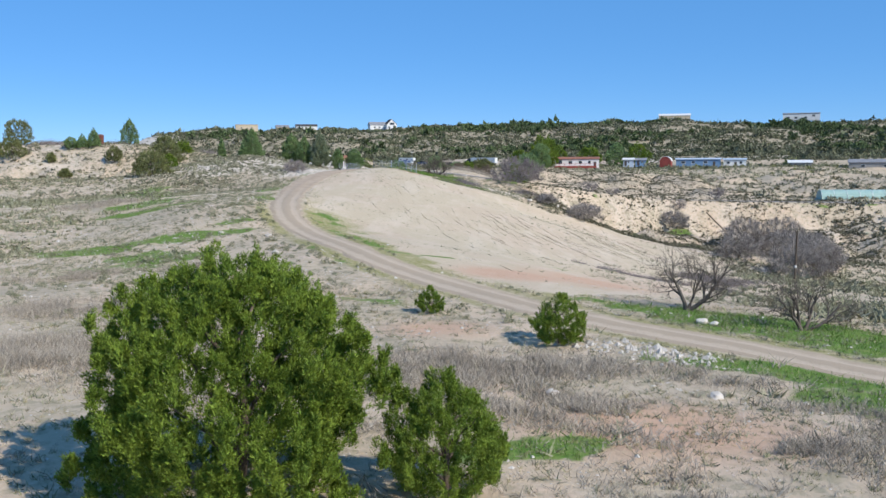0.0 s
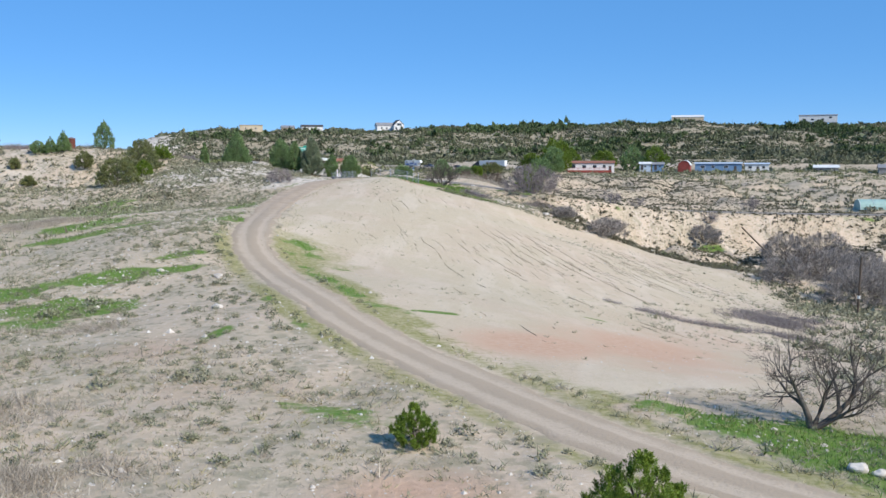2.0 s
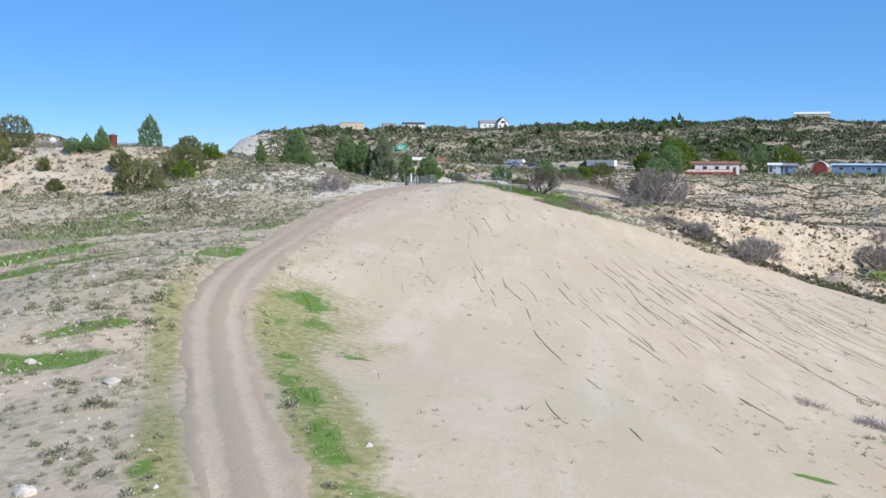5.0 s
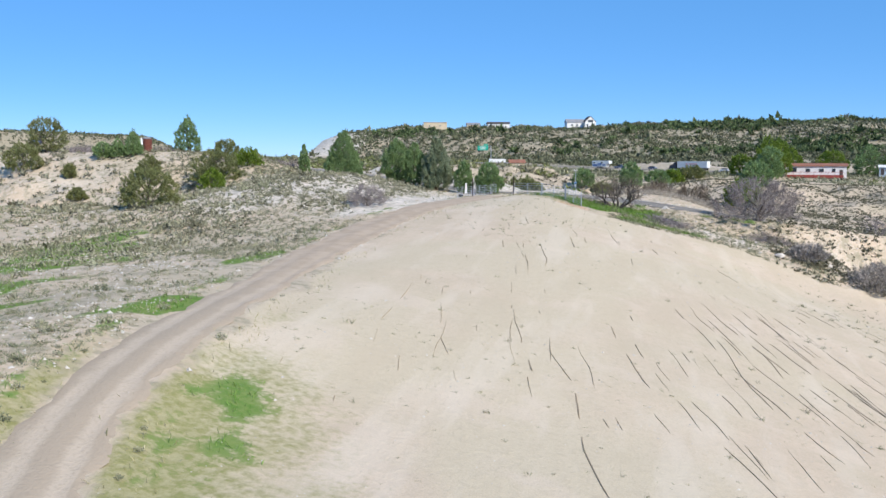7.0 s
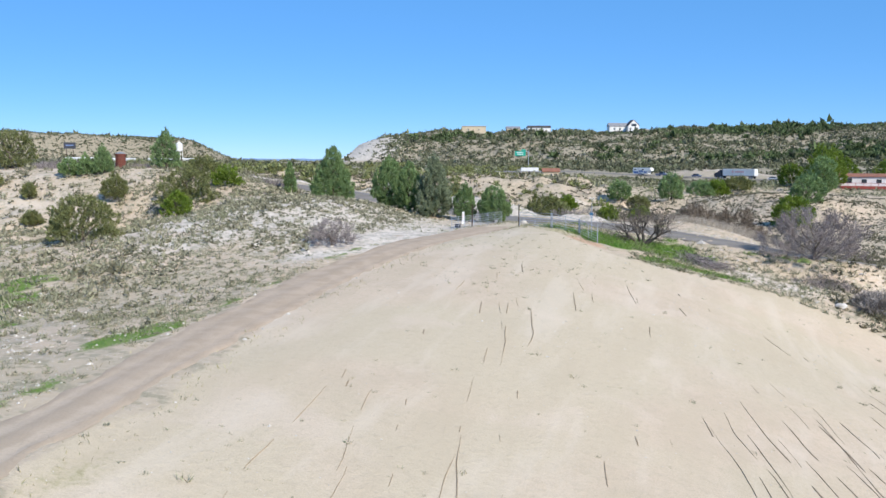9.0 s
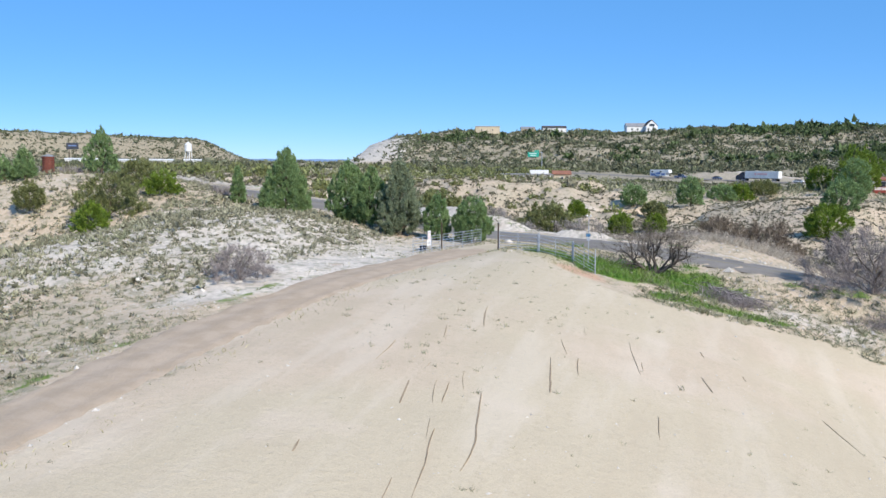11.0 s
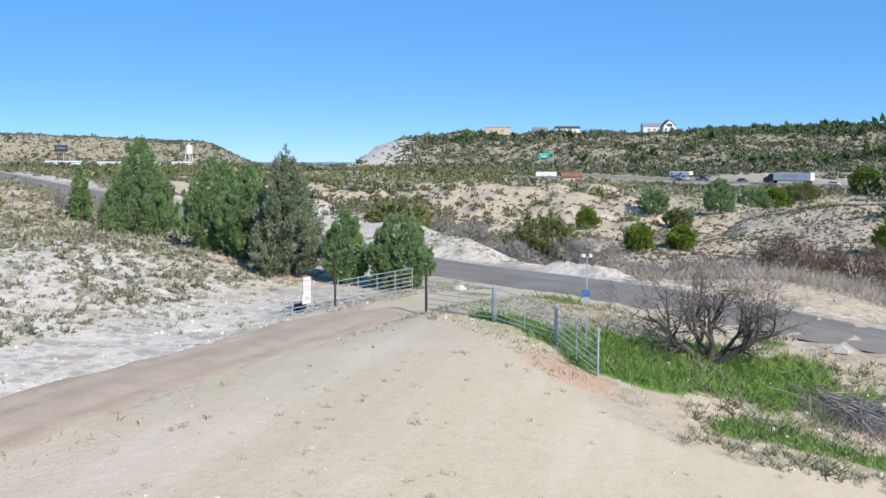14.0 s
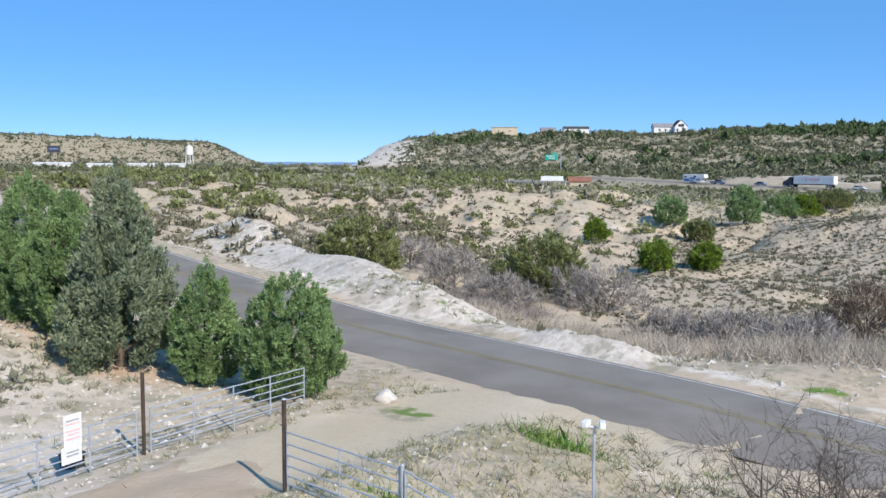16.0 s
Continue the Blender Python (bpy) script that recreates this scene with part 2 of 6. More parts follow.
def thing(name, m, label, category, group="", kind=""):
    ob = new(name)
    ob.matrix_basis = m
    ob.empty_display_size = 0.2
    return tagged(ob, label, category, group, kind)


# ---- the land ----
def hash2(ix, iy, seed):
    h = (ix.astype(np.int64) * 374761393 + iy.astype(np.int64) * 668265263 + seed * 1442695041) & 0x7FFFFFFF
    h = ((h ^ (h >> 13)) * 1274126177) & 0x7FFFFFFF
    return ((h ^ (h >> 16)) & 0xFFFF) / 65535.0


def vnoise(x, y, size, seed=0):
    """Value noise, 0 to 1."""
    x, y = np.asarray(x, float) / size, np.asarray(y, float) / size
    ix, iy = np.floor(x), np.floor(y)
    fx, fy = x - ix, y - iy
    fx, fy = fx * fx * (3 - 2 * fx), fy * fy * (3 - 2 * fy)
    a, b = hash2(ix, iy, seed), hash2(ix + 1, iy, seed)
    c, d = hash2(ix, iy + 1, seed), hash2(ix + 1, iy + 1, seed)
    return (a * (1 - fx) + b * fx) * (1 - fy) + (c * (1 - fx) + d * fx) * fy


def fbm(x, y, size, octaves=4, seed=0):
    out, amp, total = 0.0, 1.0, 0.0
    for k in range(octaves):
        out = out + amp * vnoise(x, y, size / 2**k, seed + 17 * k)
        total += amp
        amp *= 0.5
    return out / total


def step(a, b, v):
    s = np.clip((np.asarray(v, float) - a) / (b - a), 0, 1)
    return s * s * (3 - 2 * s)


# heights of the land near by: rows of y, columns of x
NX = (-90, -50, -25, -10, 2, 14, 26, 45, 90)
NEAR = (
    (-15, (-3.1, -3.1, -2.9, -2.9, -3.0, -3.0, -3.1, -3.0, -3.1)),
    (30, (-1.8, -1.7, -1.5, -1.7, -2.0, -2.4, -2.5, -3.3, -4.6)),
    (55, (-1.0, -1.4, -1.6, -1.8, -1.7, -1.9, -2.7, -4.3, -5.2)),
    (75, (-0.5, -1.1, -1.8, -1.5, -0.6, -2.1, -4.4, -6.4, -6.0)),
    (95, (0.0, -0.2, -0.4, 1.6, -0.7, -2.6, -5.1, -8.3, -9.0)),
    (115, (0.8, 0.4, 1.4, 2.0, 0.7, -1.6, -4.5, -8.5, -12.2)),
    (135, (3.1, 1.0, 1.6, 3.0, 2.3, -0.1, -3.4, -9.3, -13.6)),
    (155, (5.7, 3.3, 5.1, 4.4, 3.9, 1.1, -3.4, -8.2, -12.9)),
    (172, (3.3, 3.4, 6.9, 4.5, 4.7, 2.1, -0.1, -7.7, -13.0)),
    (190, (8.9, 9.3, 5.5, 4.4, 3.8, 4.0, 0.3, -5.3, -10.1)),
    (215, (9.2, 7.4, 4.2, 1.8, 0.4, 0.2, -1.0, -2.6, -4.3)),
)
# and of the far side: the wash, the flat with the highway, the long hill
FX = (-420, -300, -245, -90, -60, -35, -15, 0, 15, 30, 50, 100, 200, 450)
FAR = (
    (200, (10, 10, 10, 9.3, 8.6, 7.0, 4.8, 2.0, 0.6, -0.8, -2.5, -4.5, -6, -8)),
    (215, (10, 10, 10, 9.2, 8.2, 5.6, 2.6, 0.5, 0.2, -1.5, -3.0, -4.5, -5, -6)),
    (232, (10, 10, 10, 9, 7.2, 3.6, 0.6, -0.7, -0.9, -1.5, -3.0, -4, -4, -5)),
    (260, (9.5, 9.5, 9.5, 8.5, 5.0, 0.8, -1.3, -0.9, -0.9, 0.0, -1.5, -3, -3, -3)),
    (290, (9, 9, 9, 8, 4.5, -0.4, -0.6, -1.2, 0.6, 2.4, 1.5, -1.5, -1, 0)),
    (315, (9, 9, 9, 7.5, 5.0, 1.2, 0.8, -0.3, 1.6, 3.2, 2.4, 0, 0.5, 1)),
    (342, (9, 9, 9, 7.2, 6.6, 6.8, 5.0, 1.0, 2.0, 3.0, 2.9, 1.2, 1.5, 2)),
    (375, (9, 9, 9, 7, 6.2, 5.8, 3.4, 2.9, 3.0, 3.2, 3.2, 2.6, 2.2, 2)),
    (400, (9, 9, 9, 7, 6.0, 5.4, 4.2, 3.6, 3.4, 3.4, 3.4, 3.2, 2.5, 2)),
    (520, (9, 9, 9, 7, 6.0, 5.2, 4.4, 3.8, 3.4, 3.3, 3.2, 3.2, 3.3, 3.5)),
    (690, (9, 9, 9, 9, 9, 9, 9.5, 10, 10, 10.5, 11, 12, 12, 11)),
    (800, (20, 22, 24, 26, 25.5, 25, 25, 25, 25, 25, 25, 25, 25, 23)),
    (940, (30, 31, 35, 38, 38.5, 39, 39, 39, 39, 39.5, 40, 42, 43, 40)),
)


def weights(knots, v):
    k = np.array(knots, float)
    v = np.clip(v, k[0], k[-1])
    i = np.clip(np.searchsorted(k, v) - 1, 0, len(k) - 2)
    h = k[i + 1] - k[i]
    s = (v - k[i]) / h
    w, r = np.zeros((len(v), len(k))), np.arange(len(v))
    np.add.at(w, (r, i), 2 * s**3 - 3 * s**2 + 1)
    np.add.at(w, (r, i + 1), -2 * s**3 + 3 * s**2)
    for j, c in ((i, s**3 - 2 * s**2 + s), (i + 1, s**3 - s**2)):
        a, b = np.maximum(j - 1, 0), np.minimum(j + 1, len(k) - 1)
        g = c * h / (k[b] - k[a])
        np.add.at(w, (r, b), g)
        np.add.at(w, (r, a), -g)
    return w


def surface(xs, table, x, y):
    z = np.array([row[1] for row in table], float)
    return np.einsum("ij,jk,ik->i", weights([row[0] for row in table], y), z, weights(xs, x))


def spline(points, gap):
    """An even polyline through the points."""
    pts = [np.array(p, float) for p in points]
    pts = [2 * pts[0] - pts[1]] + pts + [2 * pts[-1] - pts[-2]]
    out = []
    for a, b, c, d in zip(pts, pts[1:], pts[2:], pts[3:]):
        for s in np.linspace(0, 1, max(2, int(np.linalg.norm(c - b) / gap)), endpoint=False):
            out.append(0.5 * (2 * b + (c - a) * s + (2 * a - 5 * b + 4 * c - d) * s**2 + (3 * b - a - 3 * c + d) * s**3))
    return np.array(out + [pts[-2]])


TRACK = spline(((60, 8), (42, 22), (32, 31.5), (26.3, 37.1), (22.5, 41.8), (18.3, 46.2), (14.6, 51.2), (10.2, 58.6), (5.6, 66.6), (1.9, 74.8), (-2.2, 84.6),
                (-5.1, 92.6), (-6.8, 102), (-8.0, 112), (-9.1, 124), (-9.4, 134), (-9.1, 144), (-7.9, 154), (-6.4, 162), (-4.6, 170), (-2.4, 176.5), (0.3, 182)), 1.0)
ROAD = spline(((-260, 400, 9), (-180, 325, 9.5), (-130, 280, 9.7), (-95, 247, 9.4), (-60, 219, 8.1), (-34, 203, 6.7), (-20, 196.0, 5.3), (-10.3, 191.3, 4.4), (-4.5, 188.0, 4.25),
               (0.9, 184.7, 4.2), (5, 182.4, 4.1), (9, 180.6, 3.8), (16, 178.6, 3.0), (25, 179.3, 1.7), (40, 188, -0.6), (58, 197.5, -2.2), (103, 207, -3.5), (200, 222, -5), (420, 250, -6)), 1.5)
HIGHWAY = spline(((-900, 610, 9), (-420, 640, 8), (-200, 640, 8.5), (-90, 590, 7.2), (0, 530, 4.6), (60, 490, 3.5), (120, 470, 3.2), (220, 462, 3.2), (480, 480, 3.2)), 6.0)
FIELD = ((16, 55.5), (12, 59), (8.5, 65), (4.2, 74), (0.2, 84), (-2.8, 92), (-4.9, 102), (-6.2, 112), (-7.3, 124), (-7.7, 136), (-7.2, 147), (-5.9, 155), (-4.6, 162), (-3.2, 168.6), (-0.6, 167.6),
         (3.2, 164.2), (5.2, 161.4), (8, 160), (12, 161), (18.5, 164), (28, 161.5), (36.5, 165.5), (44, 167), (50, 158), (51, 140), (48, 120), (44, 106), (36, 92), (30, 74), (25, 60))


def to_line(x, y, line):
    """Distance to a polyline, and the number of its nearest vertex."""
    best, near = np.empty(len(x)), np.empty(len(x), int)
    lx, ly = line[:, 0].astype(np.float32), line[:, 1].astype(np.float32)
    for i in range(0, len(x), 8000):
        a, b = x[i : i + 8000].astype(np.float32), y[i : i + 8000].astype(np.float32)
        d = (a[:, None] - lx) ** 2 + (b[:, None] - ly) ** 2
        near[i : i + 8000] = d.argmin(1)
        best[i : i + 8000] = d.min(1)
    k = np.clip(near, 1, len(line) - 2)
    ax, ay = line[k + 1, 0] - line[k - 1, 0], line[k + 1, 1] - line[k - 1, 1]
    off = np.abs((x - line[k, 0]) * ay - (y - line[k, 1]) * ax) / np.hypot(ax, ay)
    return np.where(best < 400, np.maximum(off, np.sqrt(best) - 2.5), np.sqrt(best)), near


def inside(x, y, poly):
    """Distance to a polygon's edge, positive inside."""
    d, odd = np.full(len(x), 1e9), np.zeros(len(x), bool)
    for (ax, ay), (bx, by) in zip(poly, poly[1:] + poly[:1]):
        ex, ey = bx - ax, by - ay
        s = np.clip(((x - ax) * ex + (y - ay) * ey) / (ex * ex + ey * ey), 0, 1)
        d = np.minimum(d, np.hypot(x - ax - s * ex, y - ay - s * ey))
        odd ^= ((ay > y) != (by > y)) & (x < (bx - ax) * (y - ay) / (by - ay + 1e-12) + ax)
    return np.where(odd, d, -d)


def blob(x, y, cx, cy, rx, ry, turn=0.0):
    c, s = math.cos(radians(turn)), math.sin(radians(turn))
    u, v = ((x - cx) * c + (y - cy) * s) / rx, (-(x - cx) * s + (y - cy) * c) / ry
    return np.exp(-(u * u + v * v))


def berm(x, y, line, width):
    """A bank along a line whose points hold its height."""
    d, k = to_line(x, y, line)
    return line[k, 2] * np.exp(-((d / width) ** 2))


BERMS = (
    (spline(((-38, 223, 0.3), (-35, 222.5, 1.5), (-31.5, 220.8, 2.4), (-27, 216.5, 2.3), (-20, 208.7, 1.5), (-14, 203, 1.9), (-9.5, 199, 1.8), (-6, 196.2, 1.1), (-4, 194.6, 0.2)), 1.0), 2.4),
    (spline(((-2, 191.2, 0.2), (-0.8, 190.3, 1.0), (1.0, 189.0, 1.2), (2.4, 188.0, 1.0), (3.4, 187.3, 0.2)), 0.7), 1.2),
    (spline(((-85, 249, 1.2), (-62, 230, 1.2), (-46, 219.5, 0.9)), 1.5), 3.0),
    (spline(((-95, 236, 0.5), (-70, 216, 0.5), (-52, 205, 0.5)), 1.5), 3.0),
)


def height(x, y, fine=True):
    x, y = np.atleast_1d(np.asarray(x, float)), np.atleast_1d(np.asarray(y, float))
    z = surface(NX, NEAR, x, y)
    far = surface(FX, FAR, x, y)
    edge = x + 14 * (fbm(x, y, 60, 3, 14) - 0.5) - 0.25 * np.clip(913 - y, 0, 260)
    far = np.where(y > 640, 9 + (far - 9) * step(-288, -274, edge), far)
    w = np.maximum(step(192, 215, y), np.maximum(step(75, 110, x), step(-80, -130, x)) * step(150, 200, y))
    z = z * (1 - w) + far * w
    # mesa to the west, and broken ground on the slopes
    along = (-x * 0.62 + y * 0.78)
    across = (-x * 0.78 - y * 0.62)
    z = z + (31 + 8 * step(-330, 0, across)) * step(1330, 1440, along + 60 * fbm(x, y, 240, 3, 5)) * step(-345, -262, across)
    rough = step(195, 240, y)
    hill = step(680, 780, y) * step(-262, -225, edge)
    plain = step(365, 410, y) * (1 - step(560, 680, y))
    z = z + rough * (fbm(x, y, 34, 4, 9) - 0.5) * (3.4 - 2.2 * plain + 11 * hill)
    gully = 1 - np.abs(2 * fbm(x, y, 22, 3, 21) - 1)
    z = z - step(205, 235, y) * (1 - step(350, 385, y)) * 1.9 * step(0.66, 0.98, gully)
    spur = step(-80, -62, x) * (1 - step(-12, 0, x)) * step(268, 290, y) * (1 - step(345, 366, y))
    z = z + spur * 3.2 * (0.35 - np.abs(2 * fbm(x + 0.3 * y, 0.45 * y, 20, 3, 23) - 1))
    bank = step(14, 30, x) * step(165, 180, y) * (1 - step(190, 215, y))
    z = z - bank * 1.6 * step(0.55, 0.95, 1 - np.abs(2 * fbm(x, y, 9, 3, 33) - 1))
    fld = step(-1.5, 2.0, inside(x, y, FIELD))
    if fine:
        z = z + (1 - fld) * (fbm(x, y, 3.0, 3, 2) - 0.5) * 0.34 * (1 + rough)
        z = z + fld * (fbm(x, y, 6.0, 3, 3) - 0.5) * 0.12
        left = step(-14, -30, x) * step(150, 165, y) * (1 - step(176, 186, y)) * step(-30, -50, x)
        z = z - left * 1.2 * step(0.5, 0.95, 1 - np.abs(2 * fbm(x, y, 7, 3, 41) - 1))
    d, k = to_line(x, y, ROAD)
    wr = 1 - step(4.3, 8.5, d)
    z = z * (1 - wr) + (ROAD[k, 2] - 0.05) * wr
    for line, width in BERMS:
        z = z + berm(x, y, line, width) * (0.75 + 0.5 * vnoise(x, y, 5, 4)) * step(3.4, 4.6, d)
    d, k = to_line(x, y, HIGHWAY)
    wr = 1 - step(8.5, 14, d)
    z = z + 3.6 * step(12, 26, d) * (1 - step(50, 120, d)) * (y > HIGHWAY[k, 1]) * step(-10, 25, x) * step(0.2, 0.5, fbm(x, y, 50, 2, 15))
    z = z * (1 - wr) + (HIGHWAY[k, 2] - 0.05) * wr
    return z


TRACK_Z = np.array(height(TRACK[:, 0], TRACK[:, 1], False))
TRACK_Z = np.convolve(np.pad(TRACK_Z, 4, mode="edge"), np.ones(9) / 9, mode="valid")


def ground_z(x, y):
    x, y = np.atleast_1d(np.asarray(x, float)), np.atleast_1d(np.asarray(y, float))
    z = height(x, y)
    d, k = to_line(x, y, TRACK)
    w = (1 - step(1.55, 2.7, d))
    return z * (1 - w) + (TRACK_Z[k] - 0.05) * w


def at_ground(x, y):
    return float(ground_z([x], [y])[0])


def axis(lo, hi, gap, ends, grow=1.16, limits=()):
    """Even steps from lo to hi, growing beyond; limits: the longest step up to a distance from zero."""
    fine = list(np.arange(lo, hi + gap / 2, gap))
    for sign, edge in ((-1, ends[0]), (1, ends[1])):
        g, v, out = gap, fine[0] if sign < 0 else fine[-1], []
        while (v - edge) * sign < 0:
            g = min([g * grow, 260] + [most for reach, most in limits if abs(v) < reach])
            v += sign * g
            out.append(v)
        fine = out[::-1] + fine if sign < 0 else fine + out
    return np.array(fine)


AX = axis(-46, 50, 0.62, (-4800, 4800), 1.09, ((100, 1.5), (1100, 13)))
AY = axis(10, 216, 0.62, (-2500, 4900), 1.06, ((345, 1.5), (1500, 11)))
gx, gy = (a.ravel() for a in np.meshgrid(AX, AY))
gz = ground_z(gx, gy)


def mesh_z(x, y):
    """Height of the ground's own faces."""
    i, j = np.clip(np.searchsorted(AX, x) - 1, 0, len(AX) - 2), np.clip(np.searchsorted(AY, y) - 1, 0, len(AY) - 2)
    u, v = np.clip((x - AX[i]) / (AX[i + 1] - AX[i]), 0, 1), np.clip((y - AY[j]) / (AY[j + 1] - AY[j]), 0, 1)
    z = gz.reshape(len(AY), len(AX))
    return (z[j, i] * (1 - u) + z[j, i + 1] * u) * (1 - v) + (z[j + 1, i] * (1 - u) + z[j + 1, i + 1] * u) * v


q = np.arange(len(gx)).reshape(len(AY), len(AX))
quads = np.stack([q[:-1, :-1], q[:-1, 1:], q[1:, 1:], q[1:, :-1]], -1).reshape(-1, 4)
ground_mesh = raw("ground", np.stack([gx, gy, gz], -1), quads, m_earth, True)
ground = tagged(new("ground", ground_mesh), "rolling dry desert ground, pale stony earth with sparse tufts", "ground", kind="structure")


def wobble(x, y, size=3.0, amp=1.0, seed=50):
    return (fbm(x, y, size, 3, seed) - 0.5) * 2 * amp


GREENS = (  # patches of fresh grass: centre, radii, turn, strength
    (26.5, 47.0, 9.0, 3.4, -42, 1.4), (20.5, 51.8, 4.2, 1.5, -40, 1.2), (26, 31.5, 5, 3, -30, 0.9), (33, 40, 8, 3, -30, 1.1), (-12.5, 82.5, 5.0, 1.3, 20, 1.2), (-18, 79.5, 5, 1.6, 10, 1.1), (-13, 75.5, 3.0, 1.6, 20, 0.9), (-14, 70.5, 3.5, 1.4, 20, 0.9), (-22.5, 101.5, 4, 1.2, 30, 1.0), (-29, 119.5, 5, 1.8, 50, 1.0),
    (-29, 124, 7, 2.2, 60, 1.0), (-25, 108, 5, 1.6, 50, 0.8), (-34, 137, 5, 2.0, 60, 0.9), (-8.9, 87.6, 1.8, 0.7, 30, 0.8), (9.2, 168.4, 5.6, 3.0, 35, 1.6), (5.5, 167.5, 3.0, 2.4, 130, 1.1),
    (1.5, 168.3, 4.0, 1.2, -40, 0.7), (12.5, 163.8, 6, 0.9, 25, 0.8), (-10.2, 105.6, 2.6, 0.9, 75, 1.2), (-12.4, 124, 3.0, 1.0, 75, 1.2), (-28, 124, 6, 3, 60, 1.0), (46, 172, 6, 2.5, 30, 0.55), (56, 187, 4, 2, 20, 0.62),
    (-11.5, 74.5, 3.2, 1.4, 20, 1.1), (-33, 132, 6, 2.2, 60, 1.2), (-9.2, 84, 2.2, 0.6, 25, 0.9), (-21.5, 103.5, 5, 1.0, 40, 1.0), (-24, 112, 5, 1.4, 50, 0.9), (-0.9, 95, 6.5, 1.7, -68, 0.5), (1.9, 89.2, 2.6, 1.0, -40, 0.5), (-2.4, 91.8, 1.8, 0.8, -70, 0.48), (7.4, 71.6, 2.8, 0.8, -50, 0.5), (9.6, 72.0, 1.3, 0.4, 10, 0.9), (19.9, 83.3, 0.9, 0.5, 0, 1.0), (-0.5, 65, 1.6, 1.0, 60, 0.7), (6.5, 52, 4, 1.2, -40, 0.7), (20, 38, 2.6, 0.8, -30, 1.0), (24, 36.5, 5, 2.0, -40, 0.8), (30, 27, 5, 2.5, -40, 0.9), (12, 27, 4, 1.5, 10, 0.7), (-2.8, 178.0, 1.8, 0.9, -30, 0.55), (2.6, 175.6, 2.6, 0.9, -35, 0.62), (54, 166, 10, 3, 25, 0.62), (-33, 200, 9, 2, -35, 0.6),
)


def masks(x, y):
    fin = inside(x, y, FIELD)
    fld = step(-1.2, 1.2, fin + wobble(x, y, 4, 1.6, 61))
    td, _ = to_line(x, y, TRACK)
    rd, _ = to_line(x, y, ROAD)
    turf = np.zeros(len(x))
    wx, wy = x + wobble(x, y, 5, 1.0, 71), y + wobble(x, y, 5, 1.0, 72)
    for cx, cy, rx, ry, turn, s in GREENS:
        if cx < -7 and cy < 150:
            rx, ry = rx * 1.25, ry * 1.35
        turf = np.maximum(turf, 1.2 * s * blob(wx, wy, cx, cy, rx, ry, turn))
    verge = np.exp(-((td - 2.6) / 0.8) ** 2) * step(0.40, 0.62, fbm(x, y, 6, 3, 81)) * step(170, 150, y) * np.where(fin > -0.6, 0.55, 1.0)
    side_in = np.exp(-((td - 2.6) / 1.0) ** 2) * (fin > -1.5) * (y < 112)
    rag = step(0.25, 0.6, fbm(x, y, 3.5, 3, 87))
    turf = np.maximum(turf, np.maximum(0.55 * verge, (0.5 + 0.12 * step(92, 84, y)) * side_in * step(112, 92, y) * rag))
    straw = 0.95 * np.exp(-((td - 3.0) / 1.5) ** 2) * (fin > -1.5) * step(118, 96, y) * (0.45 + 0.75 * rag)
    straw = np.maximum(straw, 1.15 * np.exp(-((td - 2.2) / 0.9) ** 2) * step(106, 92, y) * (0.4 + 0.8 * fbm(x, y, 5, 3, 90)))
    straw = np.maximum(straw, 0.42 * step(66, 56, y) * step(0.5, 0.72, fbm(x, y, 7, 3, 108)) * (td > 2))
    straw = np.maximum(straw, 0.75 * blob(x, y, -0.5, 94, 11, 4.5, -68) * (0.5 + fbm(x, y, 2.0, 3, 93)))
    straw = np.maximum(straw, 0.7 * np.maximum(blob(x, y, 0.8, 168.2, 7, 3, -38), blob(x, y, 2.5, 174, 5, 2.2, -33)) * (0.4 + 0.9 * fbm(x, y, 2.5, 3, 94)))
    verge_r = np.exp(-((rd - 5.2) / 0.8) ** 2) * step(0.45, 0.6, fbm(x, y, 5, 3, 82)) * (y < 260)
    turf = np.maximum(turf, 0.55 * verge_r)
    turf *= (0.55 + 0.9 * fbm(x, y, 2.2, 3, 83)) * (0.45 + 1.05 * fbm(x, y, 0.9, 2, 83))
    red = np.maximum(np.maximum(0.72 * blob(x, y, 21.5, 70, 9, 13, -12), 0.5 * blob(x, y, 27, 87, 14, 18, -15)), 0.85 * blob(x, y, 15, 66, 6, 5, 60)) + 1.5 * blob(x, y, 4.3, 163.5, 2.3, 1.1, -40) + 0.6 * blob(x, y, -10.5, 158.5, 1.4, 0.9, 60)
    red = np.maximum(red, 0.42 * step(74, 60, y) * step(0.42, 0.62, fbm(x, y, 8, 3, 125)) * (1 - fld))
    red = np.maximum(red, 0.8 * blob(x, y, -15.5, 179.3, 7, 2.0, -17))
    red = np.maximum(red, 0.75 * blob(x, y, -64, 168, 7, 6) + 0.75 * blob(x, y, 16, 29, 8, 5) + 0.6 * blob(x, y, 9, 44, 5, 4) + 0.6 * blob(x, y, -4, 62, 5, 5))
    marl = np.maximum(blob(x, y, -11.4, 156, 11, 3.0, 76) * 1.5, blob(x, y, -24, 164, 30, 24) * 0.8)
    marl = np.maximum(marl, 0.5 * np.maximum(blob(x, y, -17, 318, 14, 24), np.maximum(blob(x, y, -30, 296, 14, 14), blob(x, y, -62, 345, 18, 22))))
    marl = np.maximum(marl, 0.5 * blob(x, y, 20, 167, 12, 5, 8))
    marl = np.maximum(marl, 0.42 * step(12, 24, x) * step(161, 169, y - 0.25 * np.maximum(x - 30, 0)) * (1 - step(194, 215, y - 0.2 * np.maximum(x - 30, 0))) * step(4.0, 5, rd))
